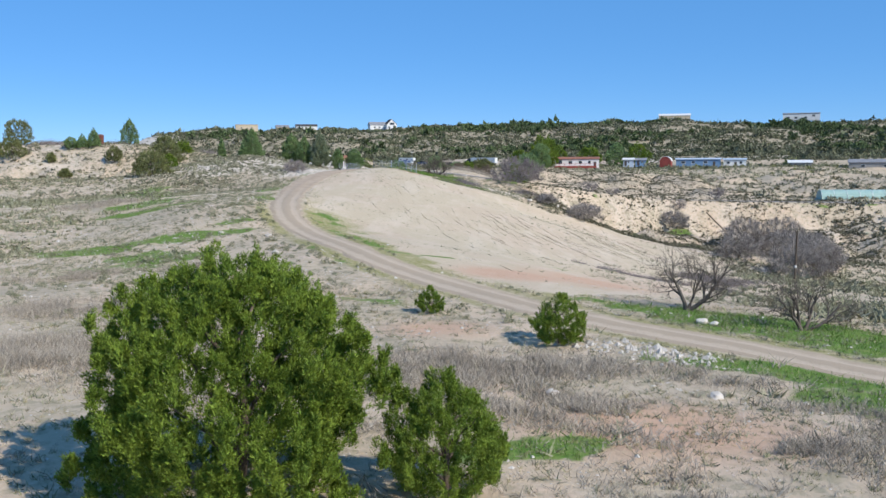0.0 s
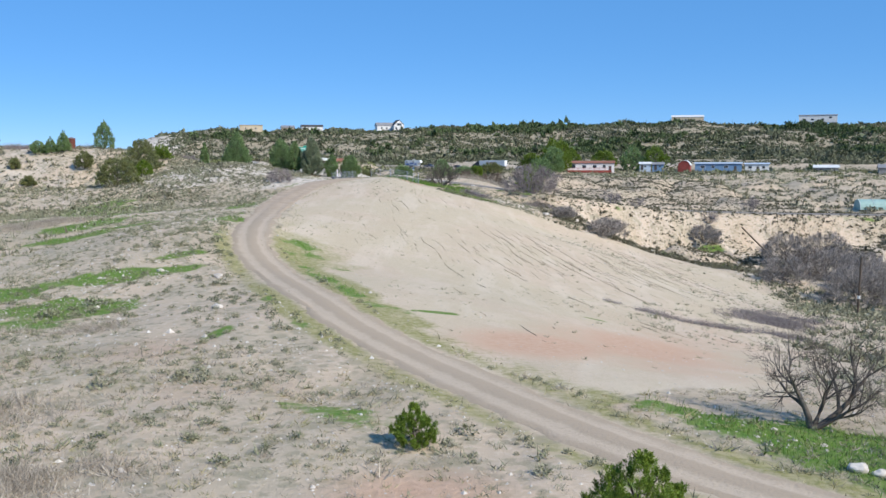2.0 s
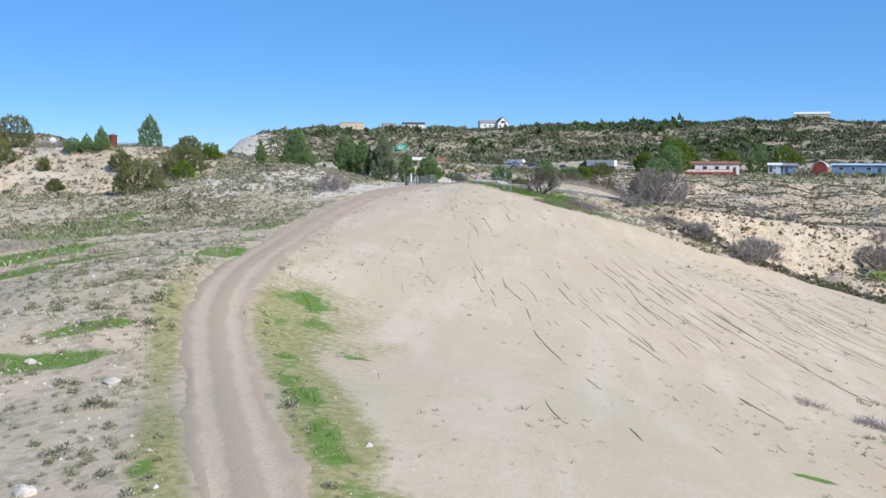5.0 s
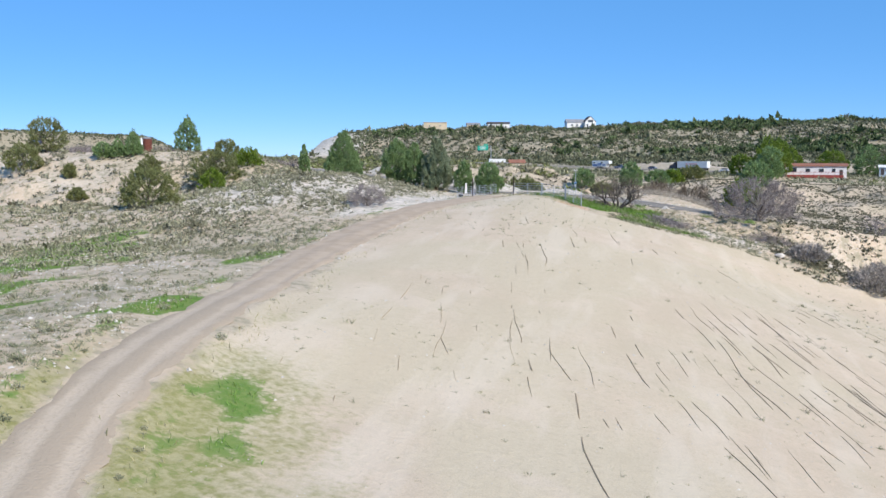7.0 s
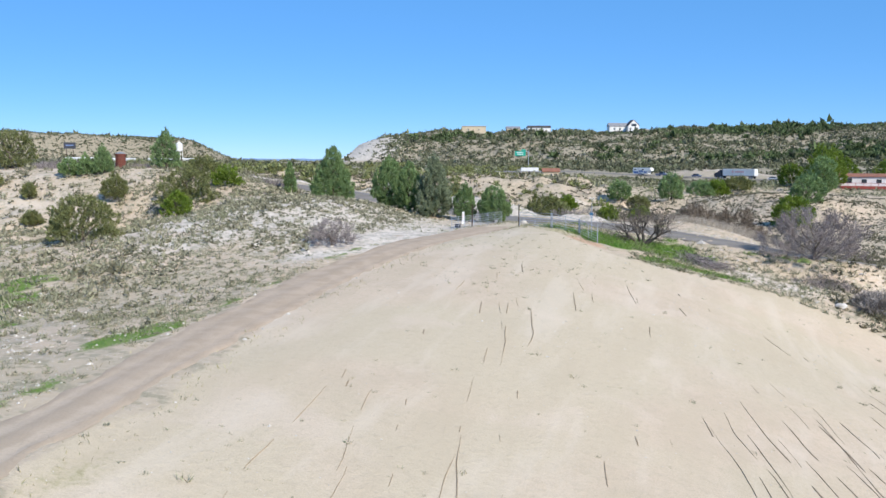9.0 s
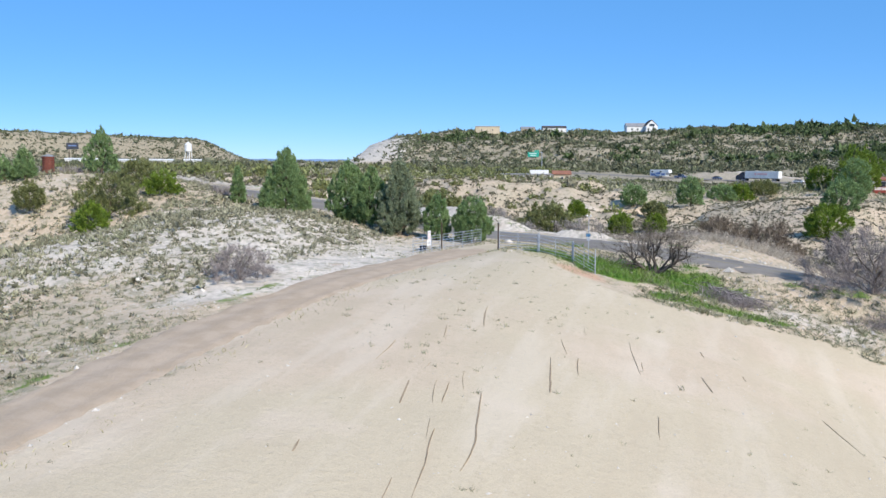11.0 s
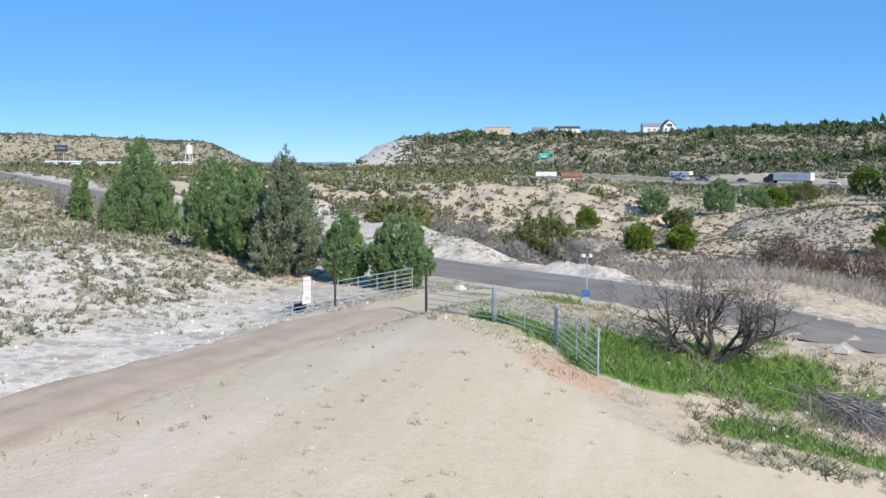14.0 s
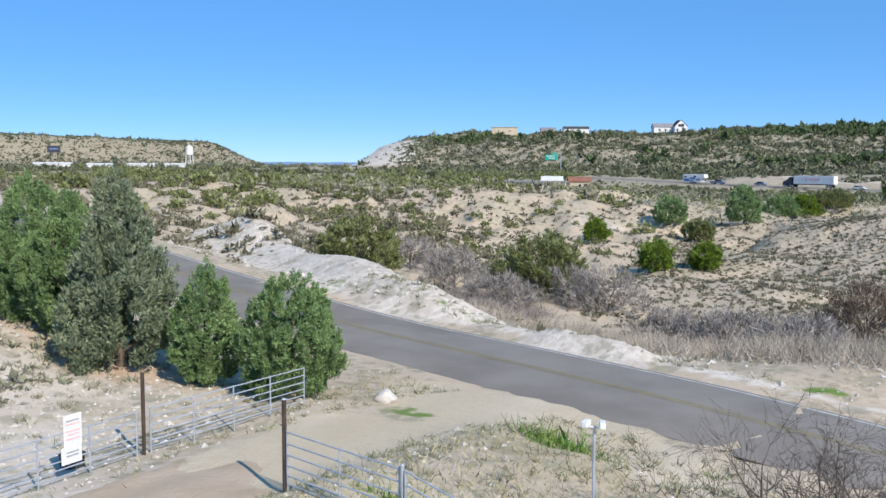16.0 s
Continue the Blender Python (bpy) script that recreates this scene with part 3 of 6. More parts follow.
    marl = np.maximum(marl, 0.45 * step(-42, -54, x) * step(160, 178, y) * (1 - step(190, 230, y)) * step(4.6, 6, rd))
    marl = np.maximum(marl, np.exp(-((rd - 4.6) / 0.5) ** 2) * 0.9 * (y < 230) * (x > -16) * (x * 0.55 + y > 186.5) * (x < 16))
    for line, width in BERMS:
        marl = np.maximum(marl, np.minimum(1.2, 1.6 * berm(x, y, line, width * 1.2)))
    slope = step(205, 235, y) * (1 - step(360, 420, y))
    marl = np.maximum(marl, slope * step(0.56, 0.72, fbm(x, y, 26, 4, 91)) * 0.5 * (1 - 0.8 * (x > -4) * (y > 225)))
    lip = x - 0.25 * np.clip(913 - y, 0, 260)
    bluff = step(-312, -292, lip) * (1 - step(-265, -215, lip)) * step(690, 730, y) * (1 - step(905, 930, y))
    marl = np.maximum(marl, bluff)
    hw, _ = to_line(x, y, HIGHWAY)
    cut = step(14, 22, hw) * (1 - step(34, 52, hw)) * step(470, 500, y) * step(-10, 30, x)
    red = np.maximum(red, 0.55 * cut * step(0.35, 0.6, fbm(x, y, 30, 3, 92)))
    marl = np.maximum(marl, 0.55 * cut)
    scrub = step(0.42, 0.66, fbm(x, y, 7, 4, 95)) * (1 - fld) * 0.55 * (1 - np.clip(marl, 0, 1) * 0.8)
    apron = np.maximum(np.maximum(blob(x, y, 0.8, 178.0, 8.0, 3.2, -33), blob(x, y, -3.4, 173.0, 3.2, 5.0, -20)), blob(x, y, 0.8, 168.2, 6.0, 2.4, -38))
    fld = np.maximum(fld, step(0.3, 0.7, apron * (0.7 + 0.6 * fbm(x, y, 2.5, 3, 86))))
    mesa = step(1250, 1330, -x * 0.62 + y * 0.78)
    marl = np.maximum(marl, 0.4 * mesa)
    pale = step(-75, -60, x) * (1 - step(-11, -3, x + 0.1 * (y - 300))) * step(262, 285, y) * (1 - step(350, 374, y))
    marl = np.maximum(marl, 0.36 * pale)
    red = np.maximum(red, 0.28 * pale)
    scrub = np.maximum(scrub, 0.52 * step(203, 215, y) * (1 - bluff) * (1 - cut) * step(0.3, 0.5, fbm(x, y, 18, 3, 88)) * (1 - 0.6 * step(-10, 0, x) * (1 - step(318, 345, y))))
    scrub = np.maximum(scrub, (0.2 + 0.4 * fbm(x, y, 9, 3, 89)) * step(13, 26, x) * step(150, 165, y) * (1 - fld))
    scrub = np.maximum(scrub, 0.3 * step(-8, 0, x) * step(222, 236, y) * (1 - step(318, 345, y)))
    scrub = np.maximum(scrub, step(345, 400, y) * 0.72 * (1 - bluff) * (1 - cut) * (1 + 0.3 * mesa))
    return dict(field=fld, straw=straw, turf=turf, redsoil=red * (0.6 + 0.8 * fbm(x, y, 5, 3, 84)), marl=marl * (0.65 + 0.7 * fbm(x, y, 3, 3, 85)), scrub=scrub), td, rd


mk, track_d, road_d = masks(gx, gy)
for name, values in mk.items():
    ground_mesh.attributes.new(name, "FLOAT", "POINT").data.foreach_set("value", values.astype(np.float32))


def ribbon(name, line, zs, offsets, lifts, mat, spread=1.0):
    """A strip along a line: offsets to the left, with a lift for each; spread widens it along the way."""
    t = np.gradient(line[:, :2], axis=0)
    t /= np.linalg.norm(t, axis=1)[:, None]
    side = np.stack([-t[:, 1], t[:, 0]], -1)
    rows = [np.column_stack([line[:, :2] + side * o * np.reshape(spread, (-1, 1)), zs + h]) for o, h in zip(offsets, lifts)]
    v = np.stack(rows, 1).reshape(-1, 3)
    k = np.arange(len(v)).reshape(len(line), len(offsets))
    f = np.stack([k[:-1, :-1], k[1:, :-1], k[1:, 1:], k[:-1, 1:]], -1).reshape(-1, 4)
    return raw(name, v, f[:, ::-1], mat, True)


# the two-rut track
half = np.array([-1.75, -1.45, -1.1, -0.75, -0.35, 0.0, 0.35, 0.75, 1.1, 1.45, 1.75])
lift = np.array([-0.10, 0.0, -0.035, -0.03, 0.02, 0.035, 0.02, -0.03, -0.035, 0.0, -0.10])
fine_track = spline(TRACK, 0.5)
whole = len(fine_track)
fz = np.interp(np.linspace(0, 1, whole), np.linspace(0, 1, len(TRACK)), TRACK_Z)
keep_to = int(np.argmax(fine_track[:, 1] > 172.0))
fine_track, fz = fine_track[:keep_to], fz[:keep_to]
fz[-5:] -= np.linspace(0, 0.12, 5)
tm = ribbon("dirt_track", fine_track, fz, half, lift + 0.03, m_track, np.interp(fine_track[:, 1], (40, 105, 142, 172), (0.84, 0.86, 1.12, 1.15)))
tv = np.empty(len(tm.vertices) * 3, dtype=np.float32)
tm.vertices.foreach_get("co", tv)
tv = tv.reshape(-1, 3)
edge_k = np.tile(np.abs(half) > 1.3, len(fine_track))
tv[:, 2] += (fbm(tv[:, 0], tv[:, 1], 1.2, 3, 7) - 0.5) * 0.05
tv[:, 0] += edge_k * (fbm(tv[:, 0], tv[:, 1], 2.0, 3, 8) - 0.5) * 0.9
tm.vertices.foreach_set("co", tv.ravel())
tm.attributes.new("rut", "FLOAT", "POINT").data.foreach_set("value", np.tile(np.exp(-((np.abs(half) - 0.85) / 0.38) ** 2), len(fine_track)).astype(np.float32))
tm.attributes.new("upper", "FLOAT", "POINT").data.foreach_set("value", step(98, 132, tv[:, 1]).astype(np.float32))
tagged(new("dirt_track", tm), "pale brown two-rut dirt track curving up the slope", "track", kind="structure")
# the paved road, its lines, and the highway
zr = ROAD[:, 2]
tagged(new("road", ribbon("road", ROAD, zr, (-3.25, -3.05, 0, 3.05, 3.25), (-0.06, 0.0, 0.05, 0.0, -0.06), m_asphalt)), "worn grey asphalt country road with faded lines", "road", kind="structure")
for i, (o, mat, w) in enumerate(((0.12, m_line_y, 0.05), (-0.12, m_line_y, 0.05), (2.82, m_line_w, 0.06))):
    base = 0.05 * (1 - abs(o) / 3.05)
    tagged(new("road_line", ribbon("road_line", ROAD, zr, (o - w, o + w), (base + 0.005, base + 0.005), mat)), "faded paint line along the asphalt road", "road line", kind="structure")
tagged(new("highway", ribbon("highway", HIGHWAY, HIGHWAY[:, 2], (-7, 0, 7), (0.0, 0.06, 0.0), m_asphalt)), "grey asphalt highway below the long hill", "road", kind="structure")
# ---- plants ----
def unit(v):
    return v / np.maximum(np.linalg.norm(v, axis=-1, keepdims=True), 1e-9)


def leaf_cloud(rng, at, way, per, reach, size, wide=0.4):
    """Sprays of small kite-shaped leaves: at (n, 3), way (n, 3); per leaves on each."""
    n = len(at)
    c = np.repeat(at, per, 0)
    d = np.repeat(way, per, 0)
    u = rng.random((n * per, 1))
    side = unit(np.cross(d, rng.normal(size=(n * per, 3))))
    base = c + d * u * reach + side * rng.random((n * per, 1)) * reach * (0.42 - 0.28 * u)
    grow = unit(d * 1.1 + side * 0.6 + rng.normal(size=(n * per, 3)) * 0.45)
    length = size * (0.6 + 0.8 * rng.random((n * per, 1)))
    across = unit(np.cross(grow, rng.normal(size=(n * per, 3)))) * length * wide * 0.5
    v = np.stack([base + across, base + grow * length, base - across], 1).reshape(-1, 3)
    return v, np.arange(len(v)).reshape(-1, 3)


PROFILES = {
    "round": lambda h: np.sqrt(np.clip(1 - (2 * h - 0.82) ** 2 / 1.45, 0.02, 1)) * (1 - 0.15 * h),
    "egg": lambda h: np.clip(np.sin(np.pi * (0.16 + 0.82 * h) ** 0.9), 0.05, 1),
    "cone": lambda h: np.clip(1.08 * (1 - h) ** 0.72 * (0.72 + 0.9 * np.minimum(h, 0.3)), 0.04, 1),
    "low": lambda h: np.sqrt(np.clip(1 - h * h * 0.95, 0.05, 1)),
}


def crown_points(rng, tall, wide, n, shape, lumps=0.3, low=0.04, deep=0.55):
    h = rng.random(n * 3)
    r = PROFILES[shape](h)
    keep = rng.random(n * 3) < (r / r.max()) ** 1.2 + 0.05
    h, r = h[keep][:n], r[keep][:n]
    a = rng.random(len(h)) * 2 * np.pi
    k = rng.integers(0, 1000)
    bulge = 1 + lumps * 2 * (fbm(a * 2.2 + k, h * 5 + k, 1.0, 2, 3) - 0.5) + 0.5 * lumps * np.sin(3 * a + 9 * h + k)
    f = (deep + (1 - deep) * rng.random(len(h)) ** 0.45) * bulge
    rad = wide / 2 * r * f
    at = np.column_stack([rad * np.cos(a), rad * np.sin(a), tall * (low + (1 - low) * h) * (0.93 + 0.14 * vnoise(a * 3 + k, h * 3, 1.0, 6))])
    out = np.column_stack([np.cos(a) * r, np.sin(a) * r, 0.75 + 1.0 * h + 0 * a])
    return at, unit(out + rng.normal(size=out.shape) * 0.25)


def tubes(paths, sides=5):
    """Tapering tubes: each path is a list of (point, radius)."""
    vs, fs, k = [], [], 0
    ring = np.linspace(0, 2 * np.pi, sides, endpoint=False)
    for path in paths:
        p = np.array([q[0] for q in path], float)
        r = np.array([q[1] for q in path], float)
        t = unit(np.gradient(p, axis=0))
        a = unit(np.cross(t, np.where(np.abs(t[:, 2:3]) > 0.9, (1.0, 0.0, 0.0), (0.0, 0.0, 1.0))))
        b = np.cross(t, a)
        v = p[:, None] + (a[:, None] * np.cos(ring)[None, :, None] + b[:, None] * np.sin(ring)[None, :, None]) * r[:, None, None]
        vs.append(v.reshape(-1, 3))
        q = np.arange(len(p) * sides).reshape(len(p), sides) + k
        fs.append(np.stack([q[:-1], np.roll(q[:-1], -1, 1), np.roll(q[1:], -1, 1), q[1:]], -1).reshape(-1, 4))
        k += len(p) * sides
    return np.concatenate(vs), np.concatenate(fs)


def limb(rng, start, way, length, radius, bend=0.25, steps=6, rise=0.0):
    p, d, out = np.array(start, float), unit(np.array(way, float)), []
    for i in range(steps + 1):
        out.append((p.copy(), radius * (1 - 0.8 * i / steps)))
        d = unit(d + rng.normal(size=3) * bend + np.array([0, 0, rise]))
        p = p + d * length / steps
    return out


def evergreen(name, x, y, tall, wide, shape, mat, label, sprays=160, per=60, size=0.12, reach=0.4, lumps=0.3, seed=1, sink=0.05, category="tree", group="", low=0.04, wide_leaf=0.4, tufts=0, upright=0.8):
    rng = np.random.default_rng(seed)
    tree = thing(name, pose(x, y, at_ground(x, y) - sink), label, category, group)
    limbs = [limb(rng, (0, 0, -0.1), (rng.normal() * 0.1, rng.normal() * 0.1, 1), tall * 0.8, 0.03 * tall + 0.02, 0.08, 8)]
    for i in range(9):
        h = tall * (0.08 + 0.07 * i)
        a = i * 2.4 + rng.random()
        limbs.append(limb(rng, (0, 0, h), (math.cos(a), math.sin(a), 0.7), wide * 0.42, 0.011 * tall + 0.01, 0.15, 5, 0.08))
    v, f = tubes(limbs)
    stem = part("trunk", raw("trunk", v, f, m_bark, True), None, tree)
    if name == "thicket":
        stem["kind"] = "stuff"
    at, way = crown_points(rng, tall, wide * (0.93 if tufts else 1.0), sprays, shape, lumps, low, 0.45 if tufts else 0.55)
    if tufts:  # many of the sprays gathered into upright tufts that stand proud of the rest
        n = len(at) * 7 // 10
        mid, out = crown_points(rng, tall * 1.03, wide * 1.06, tufts, shape, lumps * 1.25, low, 0.78)
        pick = rng.integers(0, len(mid), n)
        loose = wide * 0.36 / tufts**0.5
        at[:n] = mid[pick] + rng.normal(size=(n, 3)) * loose * (0.6, 0.6, 0.9)
        way[:n] = unit(out[pick] * 0.6 + (0, 0, upright) + rng.normal(size=(n, 3)) * 0.28)
        at[:n] -= way[:n] * reach * 0.4
        at[:, 2] = np.maximum(at[:, 2], 0.1)
    v, f = leaf_cloud(rng, at, way, per, reach, size, wide_leaf)
    v[:, 2] = np.maximum(v[:, 2], 0.02)
    part("crown", raw("crown", v, f, mat), None, tree)
    return tree


def bare_tree(name, x, y, stems, label, mat=None, seed=1, twigs=5, levels=4, spread=0.5, category="tree", twig_r=0.006, lift=0.06):
    """A leafless tree: stems of (dx, dy, dz, length, radius), branching again and again."""
    rng = np.random.default_rng(seed)
    tree = thing(name, pose(x, y, at_ground(x, y) - 0.05), label, category)
    thick, thin = [], []

    def grow(start, way, length, radius, level):
        path = limb(rng, start, way, length, radius, 0.13 + 0.03 * level, 6 if level < 2 else 3, lift)
        (thick if level < 2 else thin).append(path)
        if level >= levels:
            return
        n = 4 if level == 0 else twigs
        for i in range(n):
            k = 1 + int((len(path) - 1.8) * (i + 0.8) / n)
            k = min(k, len(path) - 1)
            p, r = path[k]
            d = unit(path[k][0] - path[k - 1][0])
            side = unit(np.cross(d, rng.normal(size=3)))
            grow(p, d * 0.75 + side * (spread + 0.35 * rng.random()), length * (0.52 + 0.2 * rng.random()), max(r * 0.75, twig_r), level + 1)

    for dx, dy, dz, length, radius in stems:
        grow((dx * 0.12, dy * 0.12, 0), (dx, dy, dz), length, radius, 0)
    v, f = tubes(thick, 6)
    part("trunk", raw("trunk", v, f, mat or m_twig, True), None, tree)
    v, f = tubes(thin, 3)
    v[:, 2] = np.maximum(v[:, 2], 0.0)
    part("branchwork", raw("branchwork", v, f, mat or m_twig), None, tree, "fine bare branchwork")["kind"] = "stuff"
    return tree


def blades(rng, at, length, width, lean=0.6):
    """Single narrow blades of grass."""
    n = len(at)
    way = unit(np.column_stack([rng.normal(size=n) * lean, rng.normal(size=n) * lean, np.ones(n)]))
    a = unit(np.cross(way, rng.normal(size=(n, 3)))) * width
    length = np.asarray(length).reshape(-1, 1) * (0.5 + rng.random((n, 1)))
    bend = np.column_stack([rng.normal(size=n), rng.normal(size=n), np.zeros(n)]) * length * 0.2
    mid, tip = at + way * length * 0.55, at + way * length + bend
    v = np.stack([at - a, at + a, mid + a * 0.7, tip, mid - a * 0.7], 1).reshape(-1, 3)
    return v, np.arange(n * 5).reshape(-1, 5)


def stuff(name, mesh, label, category):
    return tagged(new(name, mesh), label, category, kind="stuff")


def drop(x, y, sink=0.02):
    return np.column_stack([x, y, mesh_z(x, y) - sink])


# the junipers at the start
evergreen("juniper_tree", 4.9, 23.2, 5.5, 6.2, "round", m_juniper, "large rounded bright green juniper on stony ground", 6400, 58, 0.085, 0.34, 0.3, 3, tufts=560, wide_leaf=0.34)
evergreen("juniper_tree", 9.9, 23.4, 2.95, 2.7, "egg", m_juniper, "smaller upright bright green juniper on stony ground", 1500, 50, 0.07, 0.30, 0.24, 4, tufts=190, wide_leaf=0.34, upright=1.4)
evergreen("juniper_bush", 14.9, 41.8, 2.05, 2.2, "egg", m_juniper, "dense dark green juniper bush beside dry brush", 700, 50, 0.07, 0.24, 0.2, 5, category="bush", tufts=100, wide_leaf=0.34)
evergreen("juniper_bush", 9.2, 48.4, 1.3, 1.2, "egg", m_juniper, "small pointed green juniper bush on stony ground", 320, 40, 0.07, 0.2, 0.25, 6, category="bush", tufts=55, wide_leaf=0.34)
# the row by the gate
evergreen("juniper_tree", -33.6, 188.6, 3.5, 1.5, "cone", m_cypress, "slim young dark green juniper beside the road", 445, 50, 0.12, 0.4, 0.12, 11, tufts=73, upright=0.9)
evergreen("juniper_tree", -27.3, 186.4, 5.9, 5.2, "cone", m_cypress, "broad cone-shaped blue-green juniper by the road", 1822, 60, 0.105, 0.45, 0.22, 12, tufts=302, upright=0.9)
evergreen("juniper_tree", -18.7, 181.0, 5.2, 3.2, "egg", m_cypress, "tall dense green juniper in the row by the gate", 1539, 60, 0.10, 0.42, 0.25, 13, tufts=254, upright=0.9)
evergreen("juniper_tree", -16.2, 180.2, 4.9, 2.8, "egg", m_cypress, "tall dense green juniper in the row by the gate", 1215, 60, 0.10, 0.42, 0.25, 14, tufts=201, upright=0.9)
evergreen("juniper_tree", -13.0, 178.6, 6.2, 3.6, "cone", m_cypress_b, "tall sparse grey-green juniper with several tips", 1255, 52, 0.13, 0.55, 0.35, 15, tufts=207, upright=0.9)
evergreen("juniper_tree", -9.7, 178.5, 3.9, 1.9, "egg", m_cypress, "narrow green juniper behind the metal gate", 850, 56, 0.10, 0.36, 0.2, 16, tufts=140, upright=0.9)
evergreen("juniper_tree", -6.6, 178.2, 3.5, 2.8, "round", m_cypress, "rounded dense green juniper beside the asphalt road", 1255, 60, 0.10, 0.36, 0.25, 17, tufts=207, upright=0.9)
# the slope to the west
for i, (x, y, h, w, shape, mat, lab) in enumerate((
    (-53.4, 194.0, 4.9, 3.8, "cone", m_cypress, "dark green juniper behind the brick tower"),
    (-58.2, 187.5, 3.4, 2.4, "cone", m_cypress, "dark green juniper on the pale slope"),
    (-60.2, 186.8, 2.4, 2.0, "cone", m_cypress, "small dark green juniper on the pale slope"),
    (-62.3, 186.4, 2.2, 2.1, "egg", m_cypress, "small dark green juniper on the pale slope"),
    (-52.0, 180.5, 2.7, 2.7, "egg", m_olive, "olive green shrub on the pale slope"),
    (-41.8, 179.0, 3.8, 6.2, "low", m_olive, "wide olive green shrub on the stony slope"),
    (-39.6, 173.2, 2.9, 2.7, "egg", m_juniper, "bright green juniper bush beside an olive shrub"),
    (-36.8, 153.2, 3.6, 5.6, "low", m_olive, "ragged olive green shrub on the stony slope"),
    (-59.4, 175.5, 1.3, 1.8, "low", m_olive, "small olive shrub above eroded earth"),
    (-64.0, 181.0, 1.8, 1.2, "egg", m_olive, "small upright shrub on the pale slope"),
    (-75.0, 192.0, 5.0, 5.0, "round", m_olive, "leafy green tree on the ridge"),
    (-72.0, 182.5, 3.6, 4.6, "low", m_olive, "olive green shrub on the ridge"),
    (-44.5, 187.5, 2.6, 3.6, "low", m_olive, "olive green shrub beside the asphalt road"),
    (-40.5, 185.8, 2.2, 3.0, "low", m_juniper, "green shrub beside the asphalt road"),
)):
    evergreen("juniper_bush" if h < 3 else "juniper_tree", x, y, h, w, shape, mat, lab, int(80 + 42 * w * h**0.5), 38, 0.16, 0.45, 0.35, 30 + i, category="bush" if h < 3 else "tree")
# the wash beyond the road
for i, (x, y, h, w, shape, mat, lab) in enumerate((
    (-21.5, 219.0, 3.8, 6.4, "low", m_olive, "wide olive green bush behind a marl bank"),
    (-9.6, 231.5, 4.6, 7.2, "low", m_olive, "wide yellow-green bush in the dry wash"),
    (-13.6, 233.0, 2.4, 3.4, "low", m_olive, "low yellow-green bush in the dry wash"),
    (-16.2, 309.0, 3.0, 3.4, "round", m_juniper, "round green juniper bush on a pale slope"),
    (-3.5, 274.5, 3.5, 3.5, "round", m_juniper, "round green juniper bush on a pale slope"),
    (2.5, 276.5, 3.0, 3.3, "round", m_juniper, "round green juniper bush on a pale slope"),
    (-5.2, 325.0, 4.6, 5.2, "round", m_cypress, "dark green juniper bush on the slope"),
    (0.2, 313.5, 3.0, 4.6, "round", m_olive, "olive green bush on the slope"),
    (7.2, 330.0, 6.0, 5.6, "round", m_cypress, "dark green juniper tree above the wash"),
    (14.6, 354.0, 3.6, 7.0, "low", m_cypress, "dark green bushes on the flat"),
    (19.0, 356.0, 3.8, 5.6, "low", m_juniper, "green bushes on the flat"),
    (24.5, 360.0, 3.4, 7.0, "low", m_olive, "olive green bushes on the flat"),
    (40.5, 385.0, 6.5, 7.0, "round", m_juniper, "round green tree on the flat"),
    (30.0, 262.0, 5.0, 6.4, "round", m_juniper, "broad green juniper above the wash"),
    (35.5, 292.0, 6.0, 6.6, "round", m_cypress, "dark green juniper above the wash"),
    (48.0, 376.0, 13.0, 8.0, "egg", m_juniper, "tall dense green tree beside a mobile home"),
    (52.0, 384.0, 12.0, 7.5, "egg", m_juniper, "tall dense green tree beside a mobile home"),
    (46.0, 356.0, 9.0, 7.5, "round", m_cypress, "dark green tree below a mobile home"),
    (58.0, 404.0, 8.5, 8.0, "round", m_juniper, "green tree behind a mobile home"),
    (72.0, 408.0, 8.0, 9.0, "round", m_juniper, "green tree behind a mobile home"),
    (84.0, 410.0, 10.0, 9.0, "egg", m_cypress, "dark green tree behind the sheds"),
    (93.0, 408.0, 10.0, 9.0, "egg", m_juniper, "dense green tree behind the sheds"),
)):
    evergreen("juniper_bush" if h < 4.6 else "juniper_tree", x, y, h, w, shape, mat, lab, int(110 + 14 * w * h**0.5), 32, 0.36, 0.8, 0.35, 60 + i, category="bush" if h < 4.6 else "tree")

# leafless trees
bare_tree("mesquite_tree", 23.1, 52.5, ((-0.15, 0.1, 1, 2.5, 0.13), (0.35, 0.1, 0.9, 2.3, 0.10), (1.2, 0.1, 0.45, 3.2, 0.13), (1.0, -0.3, 0.5, 2.6, 0.08)), "leafless dark mesquite tree leaning over fresh grass", None, 2, 5, 4)
bare_tree("mesquite_tree", 27.5, 47.2, ((-0.75, 0, 0.7, 2.1, 0.11), (-0.2, 0.2, 1, 2.0, 0.10), (0.35, 0.2, 0.9, 2.0, 0.11), (0.95, 0.1, 0.45, 2.3, 0.10)), "leafless dark mesquite tree in fresh green grass", None, 3, 5, 4)
bare_tree("mesquite_tree", 8.7, 169.6, ((-1.0, 0.1, 0.75, 2.8, 0.17), (-0.5, 0.3, 0.9, 2.3, 0.13), (0.15, 0.1, 1, 2.3, 0.17), (0.95, -0.2, 0.65, 2.8, 0.17), (0.6, 0.5, 0.85, 2.2, 0.12)), "leafless spreading mesquite tree in bright green grass", None, 5, 6, 4, 0.55, lift=0.03, twig_r=0.005)
evergreen("desert_willow", 23.6, 174.4, 4.0, 8.4, "low", m_brush_p, "wide leafless purple-grey shrub beside the road", 420, 46, 0.32, 0.8, 0.3, 121, category="bush", wide_leaf=0.09)
